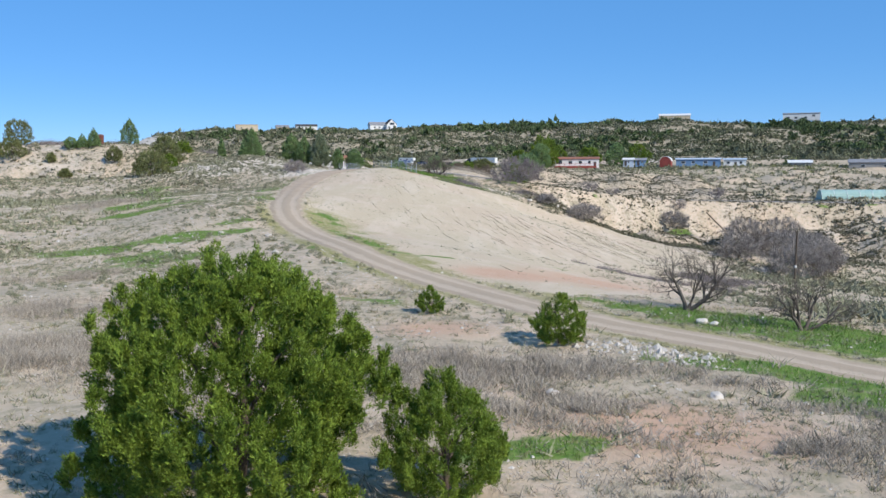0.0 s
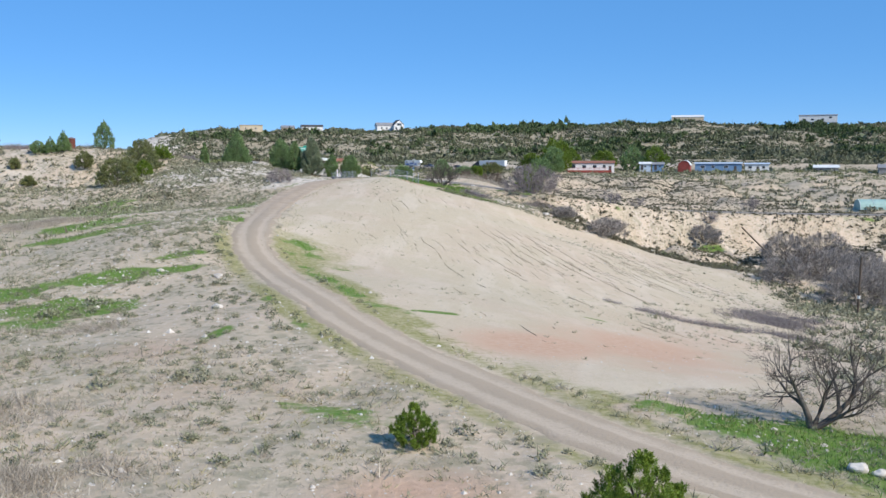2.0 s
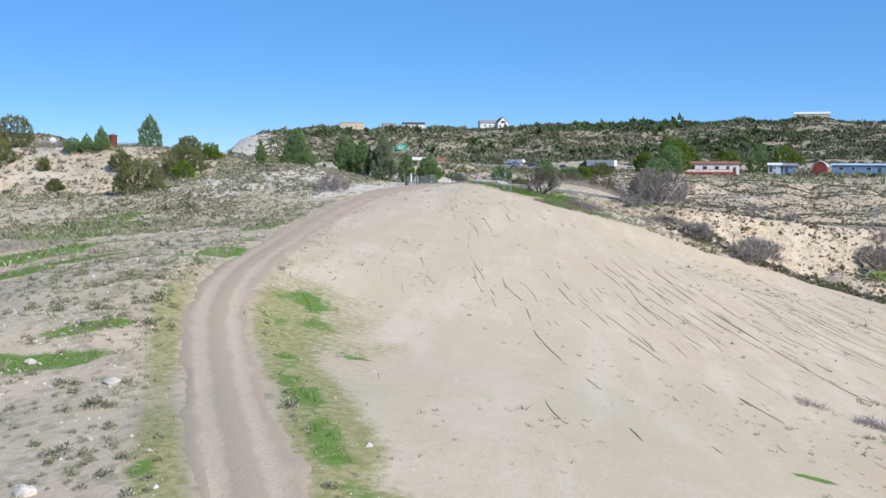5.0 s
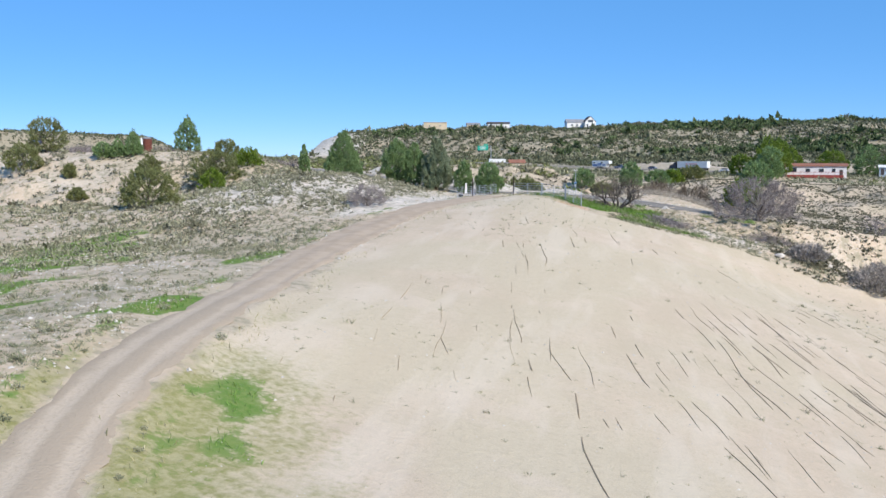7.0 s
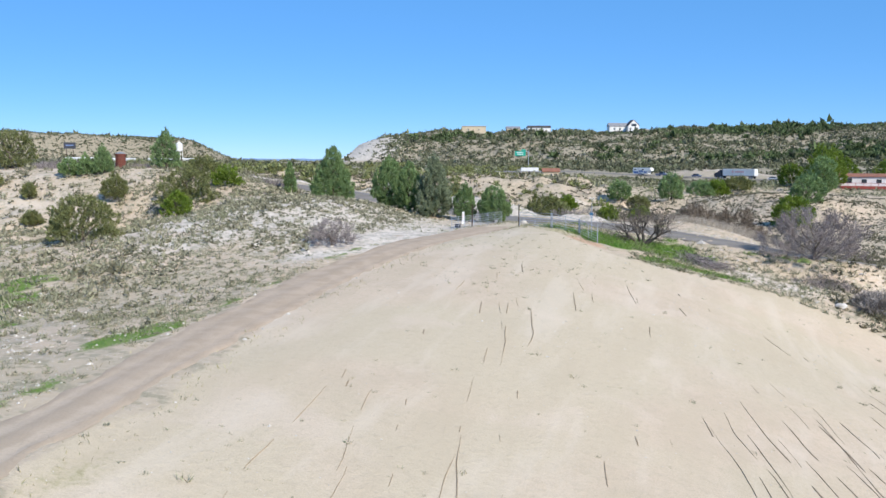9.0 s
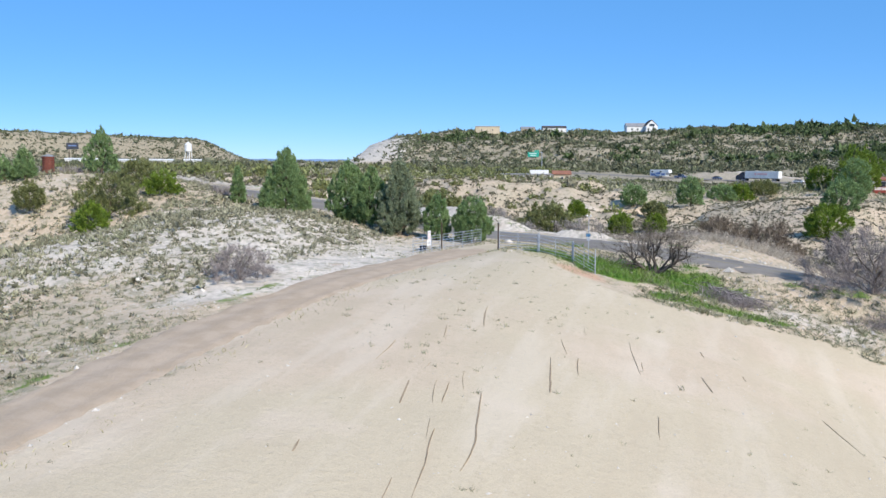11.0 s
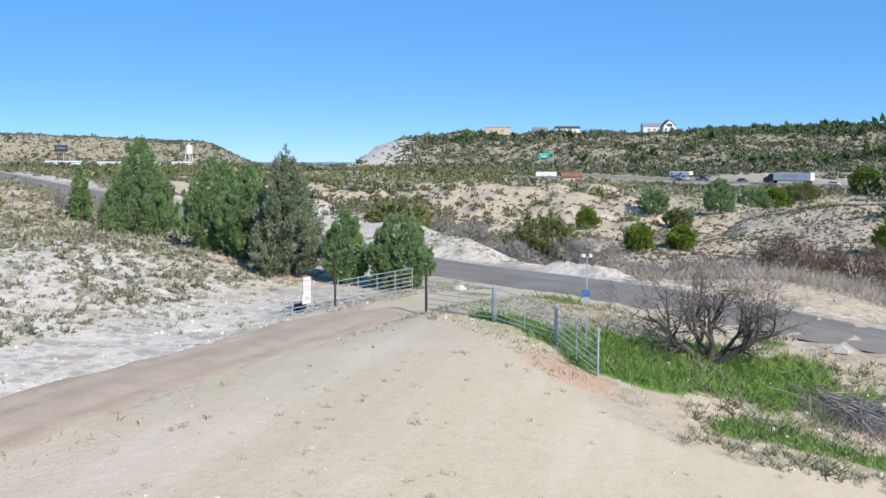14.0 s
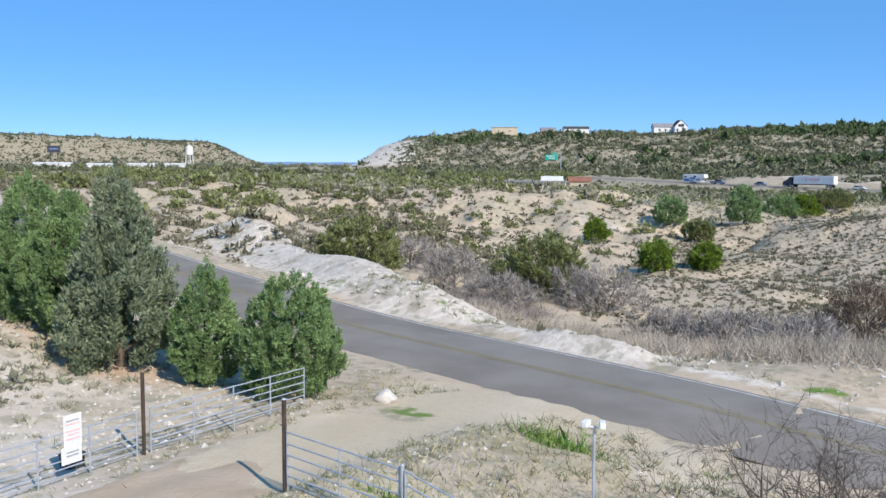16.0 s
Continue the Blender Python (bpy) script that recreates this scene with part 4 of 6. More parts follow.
evergreen("desert_shrub", -13.4, 150.9, 1.7, 3.3, "low", m_brush_p, "leafless purple-grey shrub on the stony slope", 240, 40, 0.22, 0.4, 0.3, 122, category="bush", wide_leaf=0.07)
for i, (x, y, h, w) in enumerate(((13.2, 205.5, 3.8, 5.0), (18.0, 206.5, 4.2, 5.6), (-3.2, 226.8, 3.0, 5.2), (-6.9, 228.8, 2.6, 4.6), (2.4, 213, 1.8, 4.6), (-15.3, 225, 2.6, 4.6), (-23, 236, 2.6, 5.4), (-11, 222.5, 2.2, 4.6), (6.2, 206.5, 1.8, 4.4), (9.8, 201.5, 1.6, 4.2), (34, 165.3, 2.2, 5.2), (55, 188, 2.6, 5.2), (27.6, 167.2, 1.0, 2.6), (62, 140, 4.2, 8), (68, 150, 4.4, 8), (57, 152, 3.2, 6), (66, 160, 4.0, 7), (73, 164, 4.2, 8), (66, 178, 4.4, 7), (75, 184, 5.0, 8))):
    evergreen("thicket", x, y, h, w, "low", m_thicket if x > 10 and y > 200 else m_thicket_g, "dense leafless dark brown thicket in the wash" if x > 10 and y > 200 else "dense leafless grey thicket in the wash", 300 if y > 200 and x > 10 else int(60 + (22 if y > 190 else 42) * w), 30, 0.42, 0.8, 0.45, 130 + i, category="bush", wide_leaf=0.1)
bare_tree("desert_willow", 23.6, 174.3, tuple((math.cos(a) * 0.75, math.sin(a) * 0.6, 0.75, 2.6, 0.07) for a in np.arange(0, 6.2, 0.7)), "bare purple-grey stems of a wide shrub by the road", m_brush_p, 6, 4, 3, 0.5, "bush", 0.012)
bare_tree("desert_shrub", -13.4, 150.8, tuple((math.cos(a) * 0.9, math.sin(a) * 0.9, 0.7, 1.0, 0.025) for a in np.arange(0, 6.2, 0.5)), "bare purple-grey stems of a low shrub on stones", m_brush_p, 7, 3, 2, 0.6, "bush", 0.007)
for i, (x, y, s) in enumerate(((38.5, 186.0, 1.3), (57, 191.0, 1.2), (44, 192, 1.0), (68, 203, 1.6), (76, 190, 1.2), (62, 160, 2.2), (66, 141, 2.0))):
    bare_tree("desert_shrub", x, y, tuple((math.cos(a) * 0.7, math.sin(a) * 0.7, 0.8, 1.35 * s, 0.03 * s) for a in np.arange(0, 6.2, 0.8)), "leafless dark grey shrub in the dry wash" if y < 170 or y > 210 else "leafless grey-brown shrub on the pale bank", m_twig if y < 170 or y > 210 else m_brush_p, 80 + i, 4, 3, 0.55, "bush", 0.014 * s)
# ---- ground cover ----
rng = np.random.default_rng(7)


def scatter(n, x0, x1, y0, y1, chance):
    """Random places, kept by a chance from 0 to 1."""
    x, y = rng.uniform(x0, x1, n), rng.uniform(y0, y1, n)
    keep = rng.random(n) < chance(x, y)
    return x[keep], y[keep]


def bare_strip(x, y):
    return np.clip(1.5 * blob(x, y, -11.6, 155.5, 11, 2.6, 76), 0, 1)


def off_ways(x, y, track=1.9, road=4.3):
    td, _ = to_line(x, y, TRACK)
    rd, _ = to_line(x, y, ROAD)
    return (td > track) & (rd > road)


def open_land(x, y):
    return off_ways(x, y) & (inside(x, y, FIELD) < 0.3)


def tuft_mesh(name, x, y, size, per, mat, width=0.05, lean=1.0):
    k = len(x)
    size = np.asarray(size) * np.ones(k)
    c = np.repeat(drop(x, y), per, 0)
    s = np.repeat(size, per)
    c[:, 0] += rng.normal(size=len(c)) * s * 0.28
    c[:, 1] += rng.normal(size=len(c)) * s * 0.28
    way = unit(np.column_stack([rng.normal(size=len(c)) * lean, rng.normal(size=len(c)) * lean, np.ones(len(c))]))
    a = unit(np.cross(way, rng.normal(size=(len(c), 3)))) * (s * width)[:, None]
    tip = c + way * (s * 0.62 * (0.5 + rng.random(len(c))))[:, None]
    return raw(name, np.stack([c - a, c + a, tip], 1).reshape(-1, 3), np.arange(len(c) * 3).reshape(-1, 3), mat)


# low grey-green tufts over the open slopes
def tuft_chance(x, y):
    return open_land(x, y) * (1 - bare_strip(x, y)) * (0.22 + 0.8 * step(0.40, 0.62, fbm(x, y, 5, 3, 96))) * (0.35 + 0.65 * step(0.35, 0.6, fbm(x, y, 22, 2, 97)))


for x0, x1, y0, y1, n, size, per, w in ((-16, 34, 24, 110, 13000, 0.24, 17, 0.042), (-24, -8, 60, 182, 19000, 0.24, 16, 0.05), (-60, -24, 60, 205, 30000, 0.42, 9, 0.11), (8, 30, 156, 182, 5500, 0.30, 15, 0.055), (28, 80, 50, 150, 9000, 0.6, 8, 0.12), (-22, 8, 165, 200, 7000, 0.24, 14, 0.05)):
    x, y = scatter(n, x0, x1, y0, y1, tuft_chance)
    stuff("desert_tufts", tuft_mesh("desert_tufts", x, y, size * rng.lognormal(0, 0.35, len(x)), per, m_tuft, w), "low grey-green tufts scattered over stony ground", "tufts")


for mat, n, s, w in ((m_dry, 9000, 0.19, 0.04), (m_brush, 6000, 0.27, 0.035), (m_tuft, 6000, 0.24, 0.05)):
    x, y = scatter(n, -14, 38, 18, 62, lambda x, y: open_land(x, y) * step(0.35, 0.6, fbm(x, y, 6, 3, 115 + n % 7)))
    stuff("dry_tufts", tuft_mesh("dry_tufts", x, y, s * rng.lognormal(0, 0.4, len(x)), 13, mat, w, 1.2), "dry straw and grey tufts over stony ground", "tufts")


# beyond the road: shrubs dotted over the pale slopes, then the flat and the long hill
def clumps(name, x, y, size, per, mat, flat=0.75, leaf=None):
    at = drop(x, y, 0.0)
    s = np.repeat(size, per)
    c = np.repeat(at, per, 0)
    d = unit(rng.normal(size=(len(c), 3)))
    d[:, 2] = np.abs(d[:, 2])
    base = c + d * (s * 0.42 * rng.random(len(c)) ** 0.4)[:, None] * (1, 1, flat * 1.3)
    grow = unit(d + rng.normal(size=d.shape) * 0.6 + (0, 0, 0.3))
    length = (s * (0.13 + 0.13 * rng.random(len(c))))[:, None] * (leaf or (1.6 if per < 20 else 1.0))
    across = unit(np.cross(grow, rng.normal(size=d.shape))) * length * 0.38
    v = np.stack([base + across, base + grow * length, base - across], 1).reshape(-1, 3)
    return raw(name, v, np.arange(len(v)).reshape(-1, 3), mat)


def lumps(name, x, y, size, mat, tall=0.8):
    """Far shrubs: each an uneven many-sided lump."""
    t = (1 + 5**0.5) / 2
    ico = unit(np.array([(-1, t, 0), (1, t, 0), (-1, -t, 0), (1, -t, 0), (0, -1, t), (0, 1, t), (0, -1, -t), (0, 1, -t), (t, 0, -1), (t, 0, 1), (-t, 0, -1), (-t, 0, 1)], float))
    tri = np.array([(0, 11, 5), (0, 5, 1), (0, 1, 7), (0, 7, 10), (0, 10, 11), (1, 5, 9), (5, 11, 4), (11, 10, 2), (10, 7, 6), (7, 1, 8), (3, 9, 4), (3, 4, 2), (3, 2, 6), (3, 6, 8), (3, 8, 9), (4, 9, 5), (2, 4, 11), (6, 2, 10), (8, 6, 7), (9, 8, 1)])
    n = len(x)
    r = (0.45 + 0.75 * rng.random((n, 12, 1))) * np.asarray(size)[:, None, None] * 0.55
    turn = rng.random(n)[:, None] * 6.28
    c, s_ = np.cos(turn), np.sin(turn)
    v = np.stack([ico[None, :, 0] * c - ico[None, :, 1] * s_, ico[None, :, 0] * s_ + ico[None, :, 1] * c, ico[None, :, 2] * tall + 0 * c], -1) * r
    at = drop(x, y, 0.0)
    at[:, 2] += np.asarray(size) * 0.28 * tall
    v = (v + at[:, None]).reshape(-1, 3)
    f = (tri[None] + (np.arange(n) * 12)[:, None, None]).reshape(-1, 3)
    return raw(name, v, f, mat)


for x0, x1, y0, y1, n, s in ((-30, -13, 112, 184, 6000, 0.27), (24, 98, 160, 216, 36000, 0.32), (52, 92, 120, 165, 2500, 0.45), (-115, -50, 140, 262, 9000, 0.5), (90, 200, 150, 330, 7000, 0.85), (-50, -22, 112, 204, 7000, 0.34)):
    x, y = scatter(n, x0, x1, y0, y1, lambda x, y: open_land(x, y) * (0.25 + 0.6 * step(0.38, 0.62, fbm(x, y, 6, 3, 98))) * np.maximum(step(112, 165, y), x > 20) * (1 - bare_strip(x, y)))
    stuff("cushion_shrubs", clumps("cushion_shrubs", x, y, 1.25 * s * rng.lognormal(0, 0.4, len(x)), 18, m_cushion_d if x0 == 24 else m_cushion), "low grey-green cushion shrubs dotted over a pale bank", "shrubs")
for n, x0, x1, y0, y1, size, thin in ((29000, -6, 95, 226, 330, 0.36, 0.6), (6500, -75, -4, 206, 352, 0.7, 0.22), (5000, -4, 95, 200, 228, 0.45, 0.4)):
    x, y = scatter(n, x0, x1, y0, y1, lambda x, y: off_ways(x, y, 2, 5.5) * (thin + 0.5 * step(0.42, 0.62, fbm(x, y, 14, 3, 98))))
    stuff("slope_shrubs", clumps("slope_shrubs", x, y, size * rng.lognormal(0, 0.42, len(x)), 18, m_cushion_d), "small grey-green shrubs dotted over pale slopes", "shrubs")
x, y = scatter(2600, -18, 16, 46, 114, lambda x, y: open_land(x, y) * (0.15 + 0.7 * step(0.42, 0.62, fbm(x, y, 6, 3, 109))))
stuff("cushion_shrubs", clumps("cushion_shrubs", x, y, 0.38 * rng.lognormal(0, 0.45, len(x)), 90, m_tuft, 0.7, 0.62), "low grey-green cushion shrubs on stony ground", "shrubs")
x, y = scatter(6500, -160, -28, 214, 345, lambda x, y: off_ways(x, y, 2, 5.5) * (0.2 + 0.7 * step(0.4, 0.6, fbm(x, y, 20, 3, 124))))
stuff("slope_shrubs", clumps("slope_shrubs", x, y, 1.0 * rng.lognormal(0, 0.42, len(x)), 18, m_cushion_d), "grey-green shrubs over the slopes behind the road", "shrubs")
x, y = scatter(420, -70, -10, 288, 372, lambda x, y: 0.25 + 0.75 * step(0.4, 0.6, fbm(x, y, 18, 3, 107)))
stuff("slope_bushes", clumps("slope_bushes", x, y, rng.lognormal(0.5, 0.35, len(x)), 60, m_olive, 0.9), "olive bushes dotted over the pale hill", "bushes")
x, y = scatter(17000, -160, 170, 335, 430, lambda x, y: off_ways(x, y, 2, 5) * (0.5 + 0.5 * step(0.4, 0.6, fbm(x, y, 14, 3, 98))))
stuff("slope_shrubs", clumps("slope_shrubs", x, y, rng.lognormal(0.0, 0.5, len(x)) * 0.9, 9, m_tuft), "small grey-green shrubs dotted over pale slopes", "shrubs")
x, y = scatter(3400, -160, 170, 212, 470, lambda x, y: off_ways(x, y, 2, 7) * step(0.45, 0.66, fbm(x, y, 30, 3, 99)) * 0.8 * (0.35 + 0.65 * step(330, 400, y)) * ((x < -4) | (y > 325)) * (to_line(x, y, HIGHWAY)[0] > 28))
stuff("slope_bushes", clumps("slope_bushes", x, y, rng.lognormal(0.6, 0.4, len(x)), 60, m_olive), "dark green bushes dotted over the slopes", "bushes")
x, y = scatter(17000, -420, 420, 395, 700, lambda x, y: (to_line(x, y, HIGHWAY)[0] > 24) * step(0.33, 0.6, fbm(x, y, 60, 3, 100)) * 0.7 * (1 - 0.6 * (np.abs(x - 50) < 90) * (y < 520)))
stuff("flat_bushes", clumps("flat_bushes", x, y, rng.lognormal(0.8, 0.4, len(x)) * np.where((x > -70) & (y < np.interp(x, HIGHWAY[:, 0], HIGHWAY[:, 1])), 0.5, 1.0), 24, m_shrub_far, 0.75, 1.6), "grey-green bushes over the flat by the highway", "bushes")
x, y = scatter(6000, -20, 260, 372, 500, lambda x, y: (to_line(x, y, HIGHWAY)[0] > 12) * (0.35 + 0.65 * step(0.36, 0.6, fbm(x, y, 25, 3, 106))))
stuff("flat_bushes", clumps("flat_bushes", x, y, rng.lognormal(0.15, 0.4, len(x)), 16, m_shrub_far, 0.7), "small grey-green shrubs over the flat by the houses", "bushes")
x, y = scatter(46000, -275, 560, 640, 1000, lambda x, y: (to_line(x, y, HIGHWAY)[0] > 30) * (0.5 + 0.5 * step(0.3, 0.62, fbm(x, y, 40, 4, 101))) * (1 - 0.95 * step(-222, -262, x - 0.25 * np.clip(913 - y, 0, 260)) * step(925, 895, y)))
stuff("hill_shrubs", clumps("hill_shrubs", x, y, rng.lognormal(0.88, 0.42, len(x)), 11, m_shrub_far, 0.7, 2.0), "dense dark green shrubs over the long hill", "shrubs")
x, y = scatter(11000, -260, 560, 700, 960, lambda x, y: step(0.42, 0.7, fbm(x, y, 90, 3, 102)) * (0.4 + 0.5 * step(-80, 60, x)) * (1 - 0.97 * step(-205, -240, x - 0.25 * np.clip(913 - y, 0, 260))))
stuff("hill_trees", clumps("hill_trees", x, y, rng.lognormal(1.55, 0.3, len(x)), 40, m_hill_tree, 0.95, 1.7), "dark junipers dotted over the long hill", "trees")
x, y = scatter(24000, -1000, -540, 960, 1420, lambda x, y: 0.5 + 0.5 * step(0.42, 0.62, fbm(x, y, 60, 3, 105)))
stuff("mesa_shrubs", clumps("mesa_shrubs", x, y, rng.lognormal(0.95, 0.4, len(x)), 9, m_shrub_far, 0.75, 2.2), "dark shrubs dotted over the pale face of the mesa", "shrubs")
x, y = scatter(3500, -1700, -250, 560, 1800, lambda x, y: 0.45 + 0.55 * step(0.42, 0.62, fbm(x, y, 120, 3, 103)))
stuff("mesa_shrubs", lumps("mesa_shrubs", x, y, rng.lognormal(1.3, 0.4, len(x)), m_shrub_far), "dark shrubs dotted over the far mesa and plain", "shrubs")
x, y = scatter(2600, -260, -60, 225, 640, lambda x, y: off_ways(x, y, 2, 8) * step(0.36, 0.6, fbm(x, y, 40, 3, 104)))
stuff("roadside_bushes", clumps("roadside_bushes", x, y, rng.lognormal(0.95, 0.35, len(x)), 70, m_olive), "olive green bushes beyond the roadside", "bushes")

# pale stones
def stones(name, x, y, size):
    n = len(x)
    d = unit(np.array([(1, 0, 0), (0, 1, 0), (-1, 0, 0), (0, -1, 0), (0, 0, 1), (0.6, 0.6, 0.6)], float))[:5]
    c = drop(x, y, 0.0)
    r = size[:, None, None] * (0.55 + 0.7 * rng.random((n, 5, 1)))
    turn = rng.random(n) * 6.28
    cs, sn = np.cos(turn)[:, None], np.sin(turn)[:, None]
    v = np.stack([d[None, :, 0] * cs - d[None, :, 1] * sn, d[None, :, 0] * sn + d[None, :, 1] * cs, d[None, :, 2] * 0.75 + 0 * cs], -1) * r
    v = (v + c[:, None]).reshape(-1, 3)
    k = np.arange(n)[:, None] * 5
    f = np.concatenate([k + (0, 1, 4), k + (1, 2, 4), k + (2, 3, 4), k + (3, 0, 4)])
    return raw(name, v, f, m_stone)


for x0, x1, y0, y1, n, size in ((-16, 34, 24, 90, 12000, 0.042), (-60, -7, 70, 200, 38000, 0.05), (-20, 12, 163, 192, 6000, 0.045), (10, 80, 155, 200, 16000, 0.08), (-40, 12, 186, 216, 7000, 0.07)):
    x, y = scatter(n, x0, x1, y0, y1, lambda x, y: open_land(x, y) * (0.15 + 0.85 * step(0.42, 0.62, fbm(x, y, 4, 3, 110))))
    stuff("pale_stones", stones("pale_stones", x, y, size * rng.lognormal(0, 0.45, len(x))), "pale stones strewn over the dry ground", "stones")
x, y = scatter(900, 14.5, 21.5, 36.5, 43.0, lambda x, y: np.minimum(1, 1.5 * blob(x, y, 18.0, 40.3, 2.6, 1.0, -35)))
stuff("stone_heap", stones("stone_heap", x, y, 0.10 * rng.lognormal(0, 0.4, len(x))), "spread of white stones beside the dirt track", "stones")
x, y = scatter(260, -14, 12, 58, 130, lambda x, y: open_land(x, y) * 1.0)
stuff("larger_stones", stones("larger_stones", x, y, 0.13 * rng.lognormal(0, 0.3, len(x))), "larger pale stones on the stony slope", "stones")


def boulder(x, y, size, label):
    bm = bmesh.new()
    bmesh.ops.create_icosphere(bm, subdivisions=3, radius=size)
    for v in bm.verts:
        k = noise.noise(v.co * (1.3 / size) + Vector((x, y, 0)))
        v.co = Vector((v.co.x * 1.2, v.co.y, v.co.z * 0.8)) * (1 + 0.35 * k)
        v.co.z = max(v.co.z, -0.35 * size)
    me = bpy.data.meshes.new("boulder")
    bm.to_mesh(me)
    bm.free()
    me.materials.append(m_stone)
    ob = new("boulder", me)
    ob.location = (x, y, at_ground(x, y) + 0.2 * size)
    tagged(ob, label, "rock")


boulder(-2.6, 71.4, 0.25, "rough white boulder on the stony slope")
for x, y, s in ((-4.9, 81.0, 0.24), (-9.4, 83.3, 0.2), (22.6, 47.4, 0.26), (23.1, 47.0, 0.2), (19.2, 33.0, 0.2), (12.0, 22.6, 0.22), (-17.3, 159.4, 0.28), (-19.0, 149.2, 0.26), (-3.6, 178.6, 0.3), (24.8, 165.5, 0.4), (29.8, 168.0, 0.35), (13.6, 33.3, 0.2)):
    boulder(x, y, s, "small pale boulder on dry ground")


# fresh grass in the green patches, with dry blades in the verges
def turf_of(x, y):
    return masks(x, y)[0]["turf"]


for x0, x1, y0, y1, n, size, w in ((10, 42, 26, 56, 42000, 0.22, 0.012), (-36, 6, 74, 145, 52000, 0.2, 0.016), (-3, 20, 160, 180, 70000, 0.26, 0.014), (38, 75, 160, 195, 9000, 0.35, 0.03)):
    x, y = scatter(n, x0, x1, y0, y1, lambda x, y: step(0.42, 0.75, turf_of(x, y)) * (to_line(x, y, TRACK)[0] > 1.6))
    v, f = blades(rng, drop(x, y), size * rng.lognormal(0, 0.3, len(x)), w, 0.5)
    stuff("fresh_grass", raw("fresh_grass", v, f, m_grass), "patches of fresh bright green grass", "grass")
x, y = scatter(60000, -14, 34, 36, 172, lambda x, y: np.exp(-((to_line(x, y, TRACK)[0] - 2.5) / 0.7) ** 2) * (0.15 + 0.85 * step(0.4, 0.6, fbm(x, y, 4, 3, 111))) * (inside(x, y, FIELD) < 1.8))
v, f = blades(rng, drop(x, y), 0.16 * rng.lognormal(0, 0.3, len(x)), 0.014, 0.6)
stuff("verge_grass", raw("verge_grass", v, f, m_dry), "dry yellow-green grass along the track", "grass")

x, y = scatter(16000, -6, 14, 162, 184, lambda x, y: off_ways(x, y, 2.6, 4.6) * (inside(x, y, FIELD) < 0.6) * step(0.35, 0.6, fbm(x, y, 3, 3, 114)))
v, f = blades(rng, drop(x, y), 0.2 * rng.lognormal(0, 0.3, len(x)), 0.012, 0.8)
stuff("verge_grass", raw("verge_grass", v, f, m_dry), "dry straw-coloured grass by the gate", "grass")

# dry grey brush
BRUSH = ((9.5, 36.5, 6.5, 3.2, 10, 1.0, 0), (13.5, 31.5, 5, 2.2, -30, 0.9, 0), (-5, 38, 7, 4.5, 30, 0.8, 0), (-14, 66, 7, 3, 25, 0.7, 0), (2.0, 33, 4, 2.5, 0, 0.8, 0), (19, 27.5, 4, 2, -20, 0.7, 0), (13.5, 37.2, 3.5, 1.6, -10, 1.0, 0), (6, 30, 4, 2.4, 20, 0.8, 0), (20, 36, 3, 1.5, -30, 0.5, 0), (17, 23.5, 5, 2.5, 0, 0.5, 0), (24, 29.5, 4.5, 2.2, -30, 0.5, 0), (-9, 50, 6, 3, 30, 0.6, 0), (-2, 45, 4, 2, 20, 0.5, 0),
         (23.2, 98.2, 2.6, 0.9, -20, 0.22, 1), (27, 95.8, 3.6, 1.1, -35, 0.25, 1), (32, 95.2, 4.4, 1.4, 15, 0.28, 1), (38, 97.2, 5.5, 2.0, 18, 0.3, 1), (41, 108, 8, 4, 50, 0.5, 1), (14.0, 168.0, 2.4, 1.5, 30, 1.0, 1), (-30, 112, 6, 2.5, 50, 0.8, 0),
         (11, 193.5, 12, 4.5, -22, 0.9, 0), (20, 197, 9, 5, 0, 0.8, 0), (0, 206.5, 11, 4, -32, 0.7, 0), (-11, 221, 7, 3.5, -40, 0.6, 1), (22, 196, 9, 2.5, 5, 0.9, 0), (68, 166, 8, 6, 20, 0.7, 1), (-66, 194, 12, 3, 0, 1.0, 1), (-38, 193, 4, 2, -30, 0.8, 1), (24.5, 170.5, 3, 1.2, 20, 0.7, 1))
for kind, mat in ((0, m_brush), (1, m_brush_p)):
    vs, fs, k = [], [], 0
    for cx, cy, rx, ry, turn, dense, which in BRUSH:
        if which != kind:
            continue
        far = cy > 185 or cx > 50
        n = int(dense * rx * ry * (330 if far else 1150))
        r, a = np.sqrt(-np.log(1 - 0.95 * rng.random(n))) * 0.7, rng.random(n) * 6.28
        c, s = math.cos(radians(turn)), math.sin(radians(turn))
        u, w = r * np.cos(a) * rx, r * np.sin(a) * ry
        x, y = cx + u * c - w * s, cy + u * s + w * c
        m = (fbm(x, y, 3.0, 3, 112) > 0.36 + 0.1 * rng.random(n)) & off_ways(x, y, 2.2, 4.6)
        c = drop(x[m], y[m])
        way = unit(np.column_stack([rng.normal(size=len(c)) * 0.95, rng.normal(size=len(c)) * 0.95, np.ones(len(c))]))
        wide = unit(np.cross(way, rng.normal(size=(len(c), 3)))) * (0.016 if far else 0.012)
        long = (0.5 + rng.random((len(c), 1))) * (0.9 if far else 0.42) * (0.45 + 1.1 * fbm(x[m], y[m], 1.8, 2, 113))[:, None]
        v = np.stack([c - wide, c + wide, c + way * long], 1).reshape(-1, 3)
        f = np.arange(len(v)).reshape(-1, 3)
        vs.append(v)
        fs.append(f + k)
        k += len(v)
    stuff("dry_brush", raw("dry_brush", np.concatenate(vs), np.concatenate(fs), mat), "thickets of leafless grey brush" if kind == 0 else "thickets of leafless purple-grey brush", "brush")

